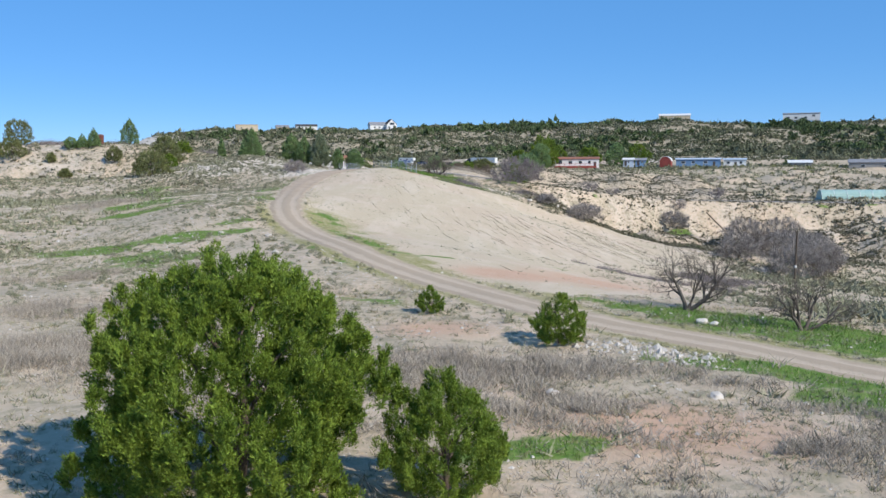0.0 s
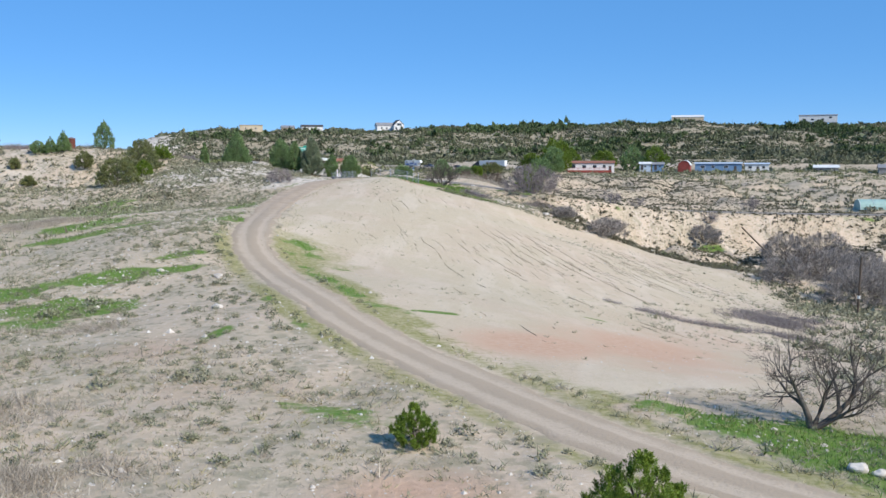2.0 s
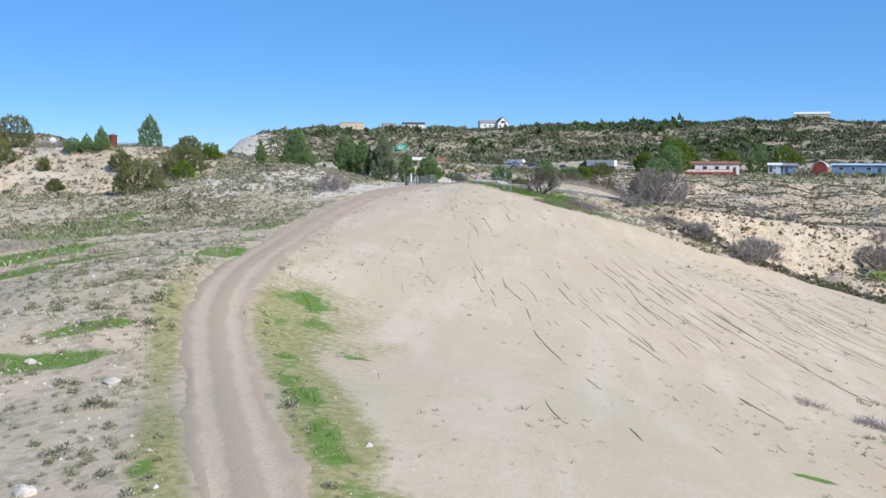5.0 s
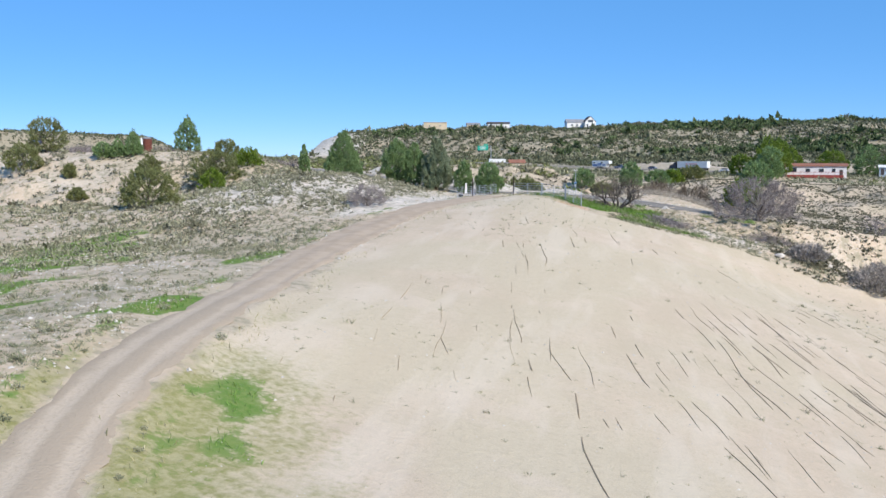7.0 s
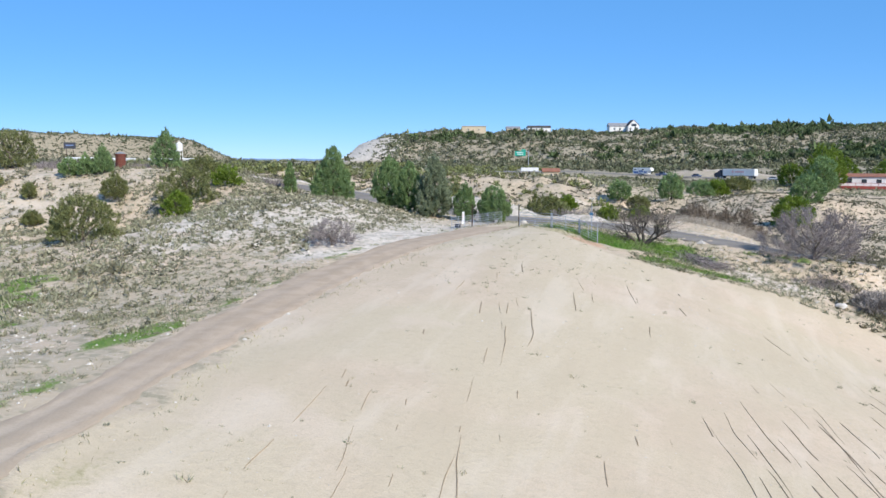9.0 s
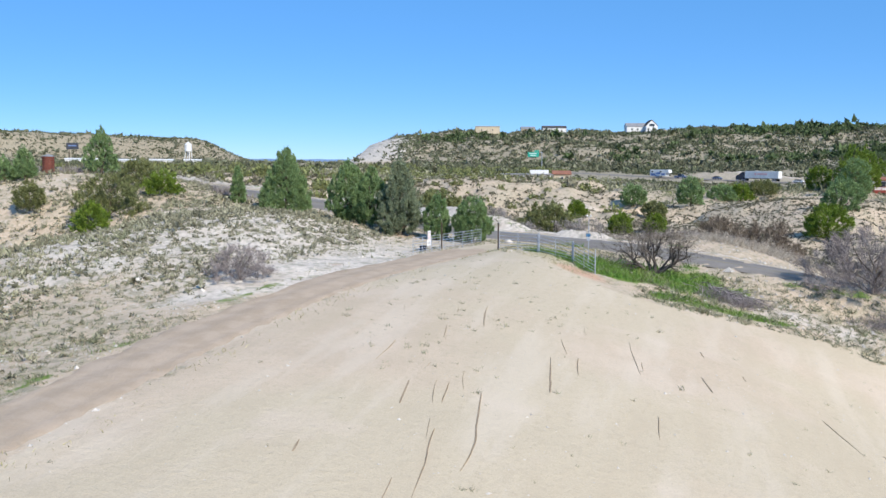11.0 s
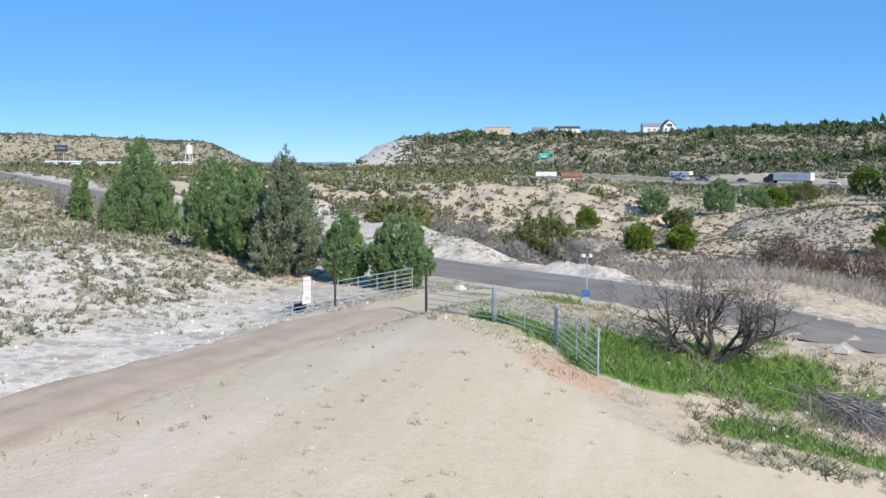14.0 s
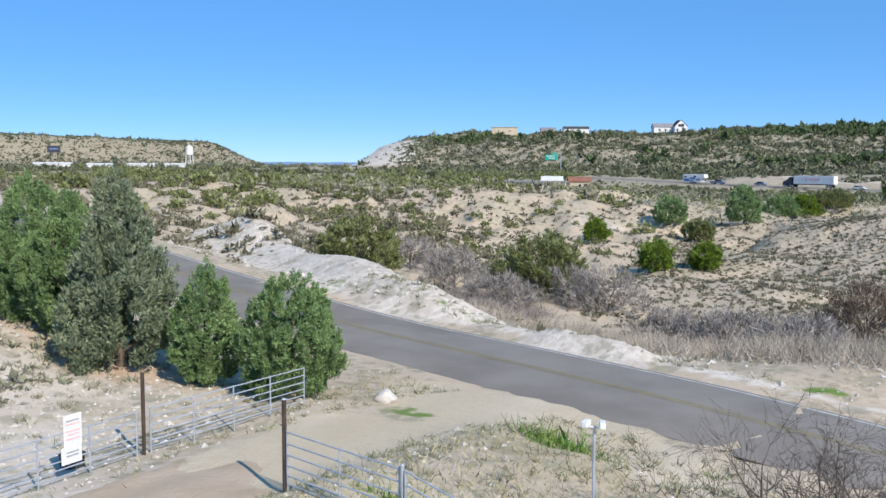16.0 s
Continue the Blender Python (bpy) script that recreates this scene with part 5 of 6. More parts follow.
# rills washed into the graded field, tufts on it
# damp soil, darkened further: the grooves' shade is put into its tones
m_rill_shade = two_tone("damp_earth_with_shade", (0.29, 0.225, 0.155), (0.42, 0.33, 0.24), 1.0, 0.95, 0, 0.1, 12.0, 0.02)
vs, fs, k = [], [], 0
heads = [(x0, 119 + rng.normal() * 7, rng.uniform(9, 22)) for x0 in np.arange(-1.5, 13, 1.25)]
heads += [(12 + 0.5 * i + rng.normal() * 0.15, 124 + 0.62 * i + rng.normal() * 6, rng.uniform(16, 36)) for i in range(56)]
heads += [(rng.uniform(-4, 34), rng.uniform(72, 152), rng.lognormal(0.9, 0.5)) for _ in range(90)]
heads += [(rng.uniform(-3, 9), rng.uniform(138, 153), rng.uniform(3, 9)) for _ in range(12)]
heads += [(rng.normal(18, 5), rng.normal(112, 12), rng.lognormal(1.3, 0.5)) for _ in range(24)]
for i, (x, y, length) in enumerate(heads):
    n = max(5, int(length / 0.3))
    p, pts = np.array([x, y]), []
    drift = 0.0
    for j in range(n):
        drift = 0.93 * drift + rng.normal() * 0.03
        a = radians(-79 + 0.38 * min(max(p[0] - 4, 0), 26)) + drift
        p = p + 0.3 * np.array([math.cos(a), math.sin(a)])
        pts.append(p.copy())
    pts = np.array(pts)
    ok = inside(pts[:, 0], pts[:, 1], FIELD) > 0.8
    broken = vnoise(np.arange(n) * 0.3 + 31 * i, np.zeros(n), 2.2, i) * (0.6 + 0.7 * vnoise(np.arange(n) * 0.3, np.full(n, 7.0 * i), 6.0, 5))
    wd = (0.007 + 0.02 * rng.random() ** 3) * np.sin(np.linspace(0.15, np.pi - 0.1, n)) * step(0.26, 0.62, broken) * 1.5 * ok
    if wd.max() < 0.004:
        continue
    t = np.gradient(pts, axis=0)
    side = unit(np.stack([-t[:, 1], t[:, 0]], -1))
    gz0 = ground_z(pts[:, 0], pts[:, 1])
    rows = [np.column_stack([pts + side * (o * wd)[:, None], gz0 + h * np.clip(wd / 0.012, 0, 1) - 0.05 * (wd < 0.003)]) for o, h in ((-1.7, -0.03), (-0.9, 0.03), (0.0, 0.008), (0.9, 0.02), (1.7, -0.03))]
    v = np.stack(rows, 1).reshape(-1, 3)
    q = np.arange(len(v)).reshape(n, 5) + k
    vs.append(v)
    fs.append(np.stack([q[:-1, :-1], q[:-1, 1:], q[1:, 1:], q[1:, :-1]], -1).reshape(-1, 4))
    k += len(v)
stuff("rills", raw("rills", np.concatenate(vs), np.concatenate(fs), m_rill_shade), "narrow dark rills washed into the graded field", "rills")
x, y = scatter(5600, -6, 46, 58, 163, lambda x, y: (inside(x, y, FIELD) > 0.5) * (0.12 + 0.8 * step(0.5, 0.66, fbm(x, y, 9, 3, 120))))
stuff("field_tufts", tuft_mesh("field_tufts", x, y, 0.15 * rng.lognormal(0, 0.45, len(x)), 14, m_tuft, 0.04), "small dry tufts dotted over the graded field", "tufts")
x, y = scatter(3000, 18, 50, 80, 160, lambda x, y: (inside(x, y, FIELD) > 0.3) * (0.1 + 0.8 * step(0.45, 0.65, fbm(x, y, 10, 3, 123))) * step(18, 30, x))
stuff("field_tufts", tuft_mesh("field_tufts", x, y, 0.26 * rng.lognormal(0, 0.4, len(x)), 16, m_tuft, 0.045), "dry tufts on the lower edge of the graded field", "tufts")
x, y = scatter(10000, -6, 46, 58, 163, lambda x, y: (inside(x, y, FIELD) > 0.2) * (0.2 + 0.7 * step(0.4, 0.6, fbm(x, y, 12, 3, 121))))
stuff("field_stones", stones("field_stones", x, y, 0.026 * rng.lognormal(0, 0.5, len(x))), "small stones dotted over the graded field", "stones")
x, y = scatter(1500, -9, 24, 40, 172, lambda x, y: (to_line(x, y, TRACK)[0] < 1.9) * 0.6 + (np.abs(to_line(x, y, TRACK)[0] - 0.2) < 0.3) * 0.3)
stuff("track_tufts", tuft_mesh("track_tufts", x, y, 0.13 * rng.lognormal(0, 0.3, len(x)), 8, m_dry, 0.05), "sparse dry tufts between the ruts", "tufts")
# ---- made things ----
m_pipe = two_tone("galvanised_pipe", (0.50, 0.53, 0.58), (0.36, 0.39, 0.44), 3.0, 0.5, 0.35, 0.4, 30.0, 0)
m_rust = two_tone("rusty_pipe", (0.10, 0.065, 0.05), (0.055, 0.04, 0.035), 4.0, 0.85, 0.1, 0.3, 30.0, 0.003)
m_white = two_tone("white_paint", (0.80, 0.79, 0.77), (0.68, 0.67, 0.65), 0.8, 0.6, 0, 0.4, 12.0, 0)
m_red_mark = two_tone("faded_red_print", (0.74, 0.42, 0.40), (0.76, 0.55, 0.53), 6.0, 0.6)
m_grey_mark = two_tone("grey_print", (0.30, 0.30, 0.32), (0.42, 0.42, 0.43), 6.0, 0.6)
m_blue_mark = two_tone("blue_print", (0.10, 0.16, 0.34), (0.16, 0.24, 0.45), 1.0, 0.5)
m_solar = two_tone("dark_blue_panel", (0.05, 0.12, 0.22), (0.08, 0.18, 0.30), 6.0, 0.25, 0, 0.6)
m_cream = two_tone("tan_stucco", (0.60, 0.50, 0.36), (0.50, 0.42, 0.31), 0.3, 0.9, 0, 0.2, 4.0, 0.02)
m_roof_red = two_tone("rust_red_roof", (0.34, 0.15, 0.095), (0.24, 0.11, 0.075), 0.6, 0.85)
m_roof_grey = two_tone("grey_roof", (0.30, 0.30, 0.31), (0.22, 0.22, 0.23), 0.6, 0.8)
m_roof_dark = two_tone("dark_roof", (0.10, 0.085, 0.08), (0.07, 0.06, 0.058), 0.6, 0.8)
m_wall_blue = two_tone("blue_siding", (0.20, 0.33, 0.50), (0.15, 0.26, 0.42), 0.5, 0.7)
m_wall_pale = two_tone("pale_blue_siding", (0.50, 0.58, 0.68), (0.42, 0.50, 0.60), 0.5, 0.7)
m_barn_red = two_tone("red_barn_boards", (0.34, 0.075, 0.06), (0.24, 0.055, 0.045), 0.8, 0.8)
m_grey_wall = two_tone("grey_siding", (0.34, 0.33, 0.31), (0.26, 0.25, 0.24), 0.5, 0.8)
m_sign_green = two_tone("green_road_sign", (0.015, 0.30, 0.22), (0.02, 0.36, 0.27), 1.0, 0.5)
m_dark = two_tone("near_black_panel", (0.035, 0.038, 0.05), (0.055, 0.06, 0.08), 0.5, 0.6)
m_tyre = two_tone("tyre_rubber", (0.03, 0.03, 0.03), (0.045, 0.045, 0.045), 4.0, 0.9)
m_car_red = two_tone("dark_red_car_paint", (0.32, 0.02, 0.02), (0.28, 0.018, 0.018), 1.0, 0.3, 0, 0.5)
m_car_blue = two_tone("blue_grey_car_paint", (0.12, 0.16, 0.26), (0.10, 0.13, 0.22), 1.0, 0.3, 0, 0.5)
m_greenhouse = two_tone("pale_green_sheeting", (0.38, 0.52, 0.46), (0.28, 0.42, 0.38), 0.6, 0.5)
m_glass, _n, _l, _b = material("window_glass", 0.06, 0, 0.6)
_b.inputs["Base Color"].default_value = (0.035, 0.045, 0.055, 1)
m_brick = two_tone("red_brick", (0.25, 0.085, 0.06), (0.17, 0.06, 0.045), 3.0, 0.85, 0, 0.2, 20.0, 0.01)
m_mortar = two_tone("mortar", (0.30, 0.22, 0.18), (0.24, 0.17, 0.14), 3.0, 0.9)


def box(bm, size, at=(0, 0, 0), rz=0.0, bevel=0.0, rx=0.0):
    made = bmesh.ops.create_cube(bm, size=1.0, matrix=pose(*at, rx, 0, rz) @ Matrix.Diagonal((*size, 1)))
    if bevel:
        edges = {e for v in made["verts"] for e in v.link_edges}
        bmesh.ops.bevel(bm, geom=list(edges), offset=bevel, segments=2, affect="EDGES", profile=0.6)
    return bm


def boxed(size, at=(0, 0, 0), rz=0.0, bevel=0.0, rx=0.0):
    return box(bmesh.new(), size, at, rz, bevel, rx)


def rod(a, b, r, sides=8, r2=None):
    bm = bmesh.new()
    a, b = Vector(a), Vector(b)
    m = Matrix.Translation((a + b) / 2) @ (b - a).to_track_quat("Z", "Y").to_matrix().to_4x4()
    bmesh.ops.create_cone(bm, cap_ends=True, segments=sides, radius1=r, radius2=r if r2 is None else r2, depth=(b - a).length, matrix=m)
    return bm


# fence panels of round pipe
def panel(name, x0, y0, x1, y1, label, tall=1.45, rails=6, uprights=4, group="pipe fence panels", z0=None, z1=None):
    z0 = at_ground(x0, y0) if z0 is None else z0
    z1 = at_ground(x1, y1) if z1 is None else z1
    base = thing(name, pose(x0, y0, z0), label, "gate" if name == "pipe_gate" else "fence", group)
    d = Vector((x1 - x0, y1 - y0, z1 - z0))
    for i in range(rails):
        h = 0.16 + (tall - 0.18) * (i / (rails - 1)) ** 1.12
        part("rail", rod(Vector((0, 0, h)), d + Vector((0, 0, h)), 0.018), m_pipe, base)
    for i in range(uprights):
        s = i / (uprights - 1)
        low = at_ground(x0 + d.x * s, y0 + d.y * s) - z0 - 0.02
        part("upright", rod(d * s + Vector((0, 0, min(low, d.z * s + 0.1))), d * s + Vector((0, 0, tall + 0.01)), 0.022), m_pipe, base)
    return base


def post(x, y, tall, r, mat, label, cap=False):
    base = thing("fence_post", pose(x, y, at_ground(x, y) - 0.05), label, "post", "fence posts")
    part("shaft", rod((0, 0, 0), (0, 0, tall), r, 10), mat, base)
    part("cap", rod((0, 0, tall), (0, 0, tall + 0.03), r * 1.15, 10, r * 0.6), m_pipe if cap else mat, base)


panel("pipe_gate", -8.26, 167.3, -7.42, 171.5, "galvanised pipe gate panel beside the track", 1.15)
panel("pipe_gate", -7.3, 171.9, -5.55, 177.0, "galvanised pipe gate panel swung open along the track", 1.15, 6, 5)
panel("pipe_fence", -2.4, 169.65, 0.72, 167.98, "galvanised pipe fence panel in short grass", 1.3, 6, 3)
panel("pipe_fence", 0.88, 167.88, 3.38, 166.5, "galvanised pipe fence panel in fresh grass", 1.3, 6, 3)
panel("pipe_fence", 3.5, 166.4, 5.26, 163.85, "galvanised pipe fence panel in fresh grass", 1.3, 6, 3)
post(-2.49, 169.7, 2.05, 0.05, m_rust, "rusty dark pipe gate post", True)
post(-7.36, 171.7, 2.1, 0.05, m_rust, "rusty dark pipe gate post")
post(0.8, 167.93, 1.42, 0.034, m_pipe, "galvanised pipe fence post")
post(3.44, 166.46, 1.42, 0.034, m_pipe, "galvanised pipe fence post")
post(5.3, 163.75, 1.62, 0.03, m_pipe, "pale thin fence end post")

# white notice on the gate panel: two boards with print
board = thing("notice_board", pose(-7.76, 169.5, at_ground(-7.76, 169.5) - 0.05, 0, 0, 78.5), "white notice of two boards wired to the gate panel", "sign")
up = part("upper_board", boxed((0.50, 0.012, 0.72), (0.05, -0.04, 1.24), 0, 0.003), m_white, board)
for i, (w, h) in enumerate(((0.36, 1.46), (0.40, 1.38), (0.40, 1.22), (0.30, 1.14), (0.38, 1.04))):
    part("print_bar", boxed((w, 0.004, 0.035), (0.05, -0.05, h)), m_red_mark if i in (2, 4) else m_grey_mark if i < 1 else m_red_mark, up)
low = part("lower_board", boxed((0.56, 0.012, 0.40), (0.0, -0.045, 0.68), 0, 0.003), m_white, board)
for h in (0.74, 0.66):
    part("print_bar", boxed((0.34, 0.004, 0.035), (0.02, -0.055, h)), m_grey_mark, low)

crate = thing("storage_box", pose(-8.45, 170.4, at_ground(-8.45, 170.4) - 0.02, 0, 0, 74), "small black plastic box behind the gate panel", "box")
part("body", boxed((0.46, 0.34, 0.30), (0, 0, 0.15), 0, 0.02), m_dark, crate)
part("lid", boxed((0.50, 0.38, 0.06), (0, 0, 0.33), 0, 0.015), m_dark, crate)

# pole with a camera head and a small solar box
pole = thing("camera_pole", pose(4.44, 166.9, at_ground(4.44, 166.9) - 0.1), "thin galvanised pole with a white camera head", "pole")
part("shaft", rod((0, 0, 0), (0, 0, 3.35), 0.025, 10), m_pipe, pole)
part("cross_arm", rod((-0.16, 0, 3.33), (0.18, 0, 3.33), 0.018), m_white, pole)
for s in (-1, 1):
    part("camera_head", boxed((0.10, 0.20, 0.11), (0.13 * s, -0.03, 3.39), 12 * s, 0.02), m_white, pole, "small white camera head")
part("solar_box", boxed((0.30, 0.05, 0.22), (-0.02, -0.06, 2.05), 0, 0.01, -20), m_solar, pole, "small dark blue solar panel")
part("battery_box", boxed((0.20, 0.14, 0.24), (0, -0.08, 1.78), 0, 0.015), m_pipe, pole)

# round red brick tower on the slope, bricks laid in rings
tower = thing("brick_tower", pose(-58.4, 191.6, at_ground(-58.4, 191.6) - 0.5) @ Matrix.Scale(0.8, 4), "round red brick tower with a grey cone cap", "tower")
part("core", rod((0, 0, 0), (0, 0, 2.85), 0.74, 32), m_mortar, tower)
bm = bmesh.new()
box(bm, (0.26, 0.10, 0.115), (0, 0, 0), 0, 0.008)
brick_mesh = bpy.data.meshes.new("brick")
bm.to_mesh(brick_mesh)
bm.free()
brick_mesh.materials.append(m_brick)
for ring in range(17):
    for i in range(17):
        a = (i + 0.5 * (ring % 2)) / 17 * 2 * math.pi
        if math.sin(a) > 0.55:
            continue
        ob = new("brick", brick_mesh)
        ob.matrix_basis = pose(0.74 * math.cos(a), 0.74 * math.sin(a), 0.35 + ring * 0.145, 0, 0, math.degrees(a) + 90)
        ob.parent = tower
part("band", rod((0, 0, 2.72), (0, 0, 2.9), 0.86, 32), m_brick, tower)
part("cap", rod((0, 0, 2.9), (0, 0, 3.25), 0.92, 32, 0.12), m_roof_grey, tower, "grey metal cone cap")


# houses
def window(parent, size, at, rz=0.0, frame_mat=None):
    w = part("window", boxed((size[0], 0.05, size[1]), at, rz), frame_mat or m_white, parent)
    d = Vector((math.sin(radians(rz)), -math.cos(radians(rz)), 0)) * 0.03
    part("pane", boxed((size[0] * 0.86, 0.03, size[1] * 0.84), (at[0] + d.x, at[1] + d.y, at[2]), rz), m_glass, w)


def gable_roof(length, width, base, rise, over=0.4, thick=0.18):
    bm = bmesh.new()
    hl, hw = length / 2 + over, width / 2 + over
    for z in (0.0, thick):
        for x in (-hl, hl):
            for y, h in ((-hw, 0), (0, rise), (hw, 0)):
                bm.verts.new((x, y, base + h + z))
    bm.verts.ensure_lookup_table()
    v = bm.verts
    for f in ((0, 1, 4, 3), (1, 2, 5, 4), (6, 9, 10, 7), (7, 10, 11, 8), (0, 3, 9, 6), (2, 8, 11, 5), (0, 6, 7, 1), (1, 7, 8, 2), (3, 4, 10, 9), (4, 5, 11, 10)):
        bm.faces.new([v[i] for i in f])
    return bm


def gable_walls(length, width, wall, rise):
    bm = bmesh.new()
    pts = [(-width / 2, 0), (width / 2, 0), (width / 2, wall), (0, wall + rise), (-width / 2, wall)]
    a = [bm.verts.new((-length / 2, y, z)) for y, z in pts]
    b = [bm.verts.new((length / 2, y, z)) for y, z in pts]
    bm.faces.new(a[::-1])
    bm.faces.new(b)
    for i in range(5):
        j = (i + 1) % 5
        bm.faces.new((a[i], a[j], b[j], b[i]))
    return bm


def house(name, x, y, rz, length, width, wall, rise, mat, roof_mat, label, windows=(), door=None, z=None, category="house", gable_windows=(), sink=0.6):
    """A gabled house; windows along its front (-y): (x, width, height, sill)."""
    z = at_ground(x, y) if z is None else z
    base = thing(name, pose(x, y, z - sink, 0, 0, rz), label, category)
    part("wall", gable_walls(length, width, wall + sink, rise), mat, base)
    part("roof", gable_roof(length, width, wall + sink, rise), roof_mat, base)
    for wx, ww, wh, sill in windows:
        window(base, (ww, wh), (wx, -width / 2 - 0.02, sink + sill + wh / 2))
    for wy, ww, wh, sill in gable_windows:
        window(base, (ww, wh), (-length / 2 - 0.02, wy, sink + sill + wh / 2), -90)
    if door is not None:
        d = part("door", boxed((1.0, 0.06, 2.05), (door, -width / 2 - 0.03, sink + 1.03)), m_roof_dark, base)
        part("door_handle", boxed((0.05, 0.06, 0.12), (door + 0.4, -width / 2 - 0.09, sink + 1.0)), m_pipe, d)
    return base


# the mobile home with its red deck
home = house("mobile_home", 64, 389.5, -8, 18, 6, 3.1, 0.8, m_white, m_roof_red, "white mobile home with a rust-red roof", ((-7.0, 3.0, 1.6, 1.2), (-2.4, 1.6, 1.3, 1.2), (1.6, 1.6, 1.3, 1.2), (5.2, 1.2, 1.3, 1.2)), 7.4, 3.6)
deck = part("deck", boxed((17, 2.6, 0.9), (-0.5, -4.4, 0.55)), m_barn_red, home, "red boarded deck skirt")
for i in range(9):
    part("rail_post", boxed((0.1, 0.1, 0.9), (-8.8 + i * 2.05, -5.6, 1.4)), m_barn_red, deck)
part("handrail", boxed((17, 0.1, 0.1), (-0.5, -5.6, 1.88)), m_barn_red, deck)
house("shed", 86.6, 396.4, -12, 4.2, 3.5, 2.4, 0.7, m_wall_pale, m_white, "small pale blue shed with a white roof", ((0, 0.8, 0.8, 1.1),), -1.2, 3.9, "shed")
house("shed", 91.4, 395.2, -12, 4.4, 3.5, 2.2, 0.8, m_wall_blue, m_roof_grey, "small blue shed with a grey roof", ((0.6, 0.8, 0.8, 1.1),), -1.0, 3.9, "shed")
# red barn with a rounded roof
barn = thing("barn", pose(102, 396, at_ground(102, 396) - 0.4, 0, 0, -20), "small red barn with a pale rounded roof", "barn")
zb = 3.6 - at_ground(102, 396) + 0.4
bm = bmesh.new()
prof = [(-2.3, 0), (2.3, 0), (2.3, 2.2), (1.75, 3.2), (0.8, 3.8), (0, 3.95), (-0.8, 3.8), (-1.75, 3.2), (-2.3, 2.2)]
prof = [(u, w + (zb if k > 1 else 0)) for k, (u, w) in enumerate(prof)]
a = [bm.verts.new((u, -2.6, w)) for u, w in prof]
b = [bm.verts.new((u, 2.6, w)) for u, w in prof]
bm.faces.new(a)
bm.faces.new(b[::-1])
for i in range(9):
    bm.faces.new((a[i], b[i], b[(i + 1) % 9], a[(i + 1) % 9]))
part("wall", bm, m_barn_red, barn)
bm = bmesh.new()
prof = [(2.45, 2.15), (1.85, 3.28), (0.85, 3.92), (0, 4.08), (-0.85, 3.92), (-1.85, 3.28), (-2.45, 2.15)]
rows = [[bm.verts.new((u * k, y, w + zb + lift2)) for u, w in prof] for y in (-2.75, 2.75) for k, lift2 in ((1, 0), (1.03, 0.1))]
for i in range(6):
    bm.faces.new((rows[0][i], rows[0][i + 1], rows[2][i + 1], rows[2][i]))
    bm.faces.new((rows[1][i], rows[3][i], rows[3][i + 1], rows[1][i + 1]))
    bm.faces.new((rows[0][i], rows[1][i], rows[1][i + 1], rows[0][i + 1]))
    bm.faces.new((rows[2][i], rows[2][i + 1], rows[3][i + 1], rows[3][i]))
part("roof", bm, m_white, barn, "pale rounded metal roof")
for s in (-1, 1):
    part("door", boxed((0.95, 0.06, 2.0), (0.5 * s, -2.64, 1.05 + zb)), m_barn_red, barn)
house("mobile_home", 117.5, 404.0, -17, 18, 5.5, 2.9, 0.5, m_wall_blue, m_wall_pale, "long blue mobile home with a pale roof", ((-6, 1.8, 1.1, 1.2), (-2, 1.4, 1.1, 1.2), (3, 1.8, 1.1, 1.2)), 6.5, 3.4)
house("annex", 131.5, 399.4, -17, 9, 5.5, 2.9, 0.5, m_white, m_wall_pale, "white annex beside a blue mobile home", ((-2.6, 1.4, 1.1, 1.2), (2.4, 1.2, 1.1, 1.2)), 0.3, 3.2)
house("shed", 157, 394.6, -20, 9, 7, 2.5, 1.0, m_grey_wall, m_white, "grey shed with a pale gabled roof", (), -2, 2.2, "shed")
house("workshop", 186, 372, -22, 34, 11, 3.2, 1.2, m_grey_wall, m_roof_grey, "long grey workshop with a low gabled roof", ((-12, 1.6, 1.0, 1.4), (-4, 1.6, 1.0, 1.4), (6, 1.6, 1.0, 1.4)), 12, 1.5, "workshop")
# greenhouse tunnel
tunnel = thing("greenhouse", pose(118, 246, -4.3, 0, 0, -6), "long pale green plastic-sheeted greenhouse tunnel", "greenhouse")
bm = bmesh.new()
arch = [(2.6 * math.cos(a), 2.4 * math.sin(a)) for a in np.linspace(0, math.pi, 11)]
rows = [[bm.verts.new((x, u, w)) for u, w in arch] for x in np.linspace(-11, 11, 12)]
for p0, p1 in zip(rows, rows[1:]):
    for i in range(10):
        bm.faces.new((p0[i], p0[i + 1], p1[i + 1], p1[i]))
bm.faces.new(rows[0])
bm.faces.new(rows[-1][::-1])
part("sheeting", bm, m_greenhouse, tunnel)
for x in np.linspace(-11, 11, 8):
    pts = [(np.array((x, u * 1.02, w * 1.02)), 0.05) for u, w in arch]
    v, f = tubes([pts], 5)
    part("hoop", raw("hoop", v, f, m_white), None, tunnel)
# flat-roofed house with a porch on the middle hill
flat = thing("flat_house", pose(-43.0, 384, 4.6, 0, 0, 12), "low white house with a flat roof and porch", "house")
part("wall", boxed((12, 6, 3.2), (0, 0, 1.4)), m_white, flat)
part("roof", boxed((15.5, 8.5, 0.28), (1.0, -0.6, 3.1), 0, 0.05), m_roof_grey, flat, "grey flat roof")
part("upper_room", boxed((5.5, 4.5, 1.1), (5.0, 1.5, 3.8), 0, 0.05), m_white, flat)
for x in (0.2, 2.8, 5.4, 8.2):
    part("porch_post", boxed((0.18, 0.18, 3.0), (x, -4.5, 1.5)), m_white, flat)
for x in (-5.2, -2.8, 2.0, 4.6):
    window(flat, (1.5, 1.3), (x, -3.02, 1.9))
part("door", boxed((1.0, 0.06, 2.1), (0.0, -3.03, 1.05)), m_roof_dark, flat)
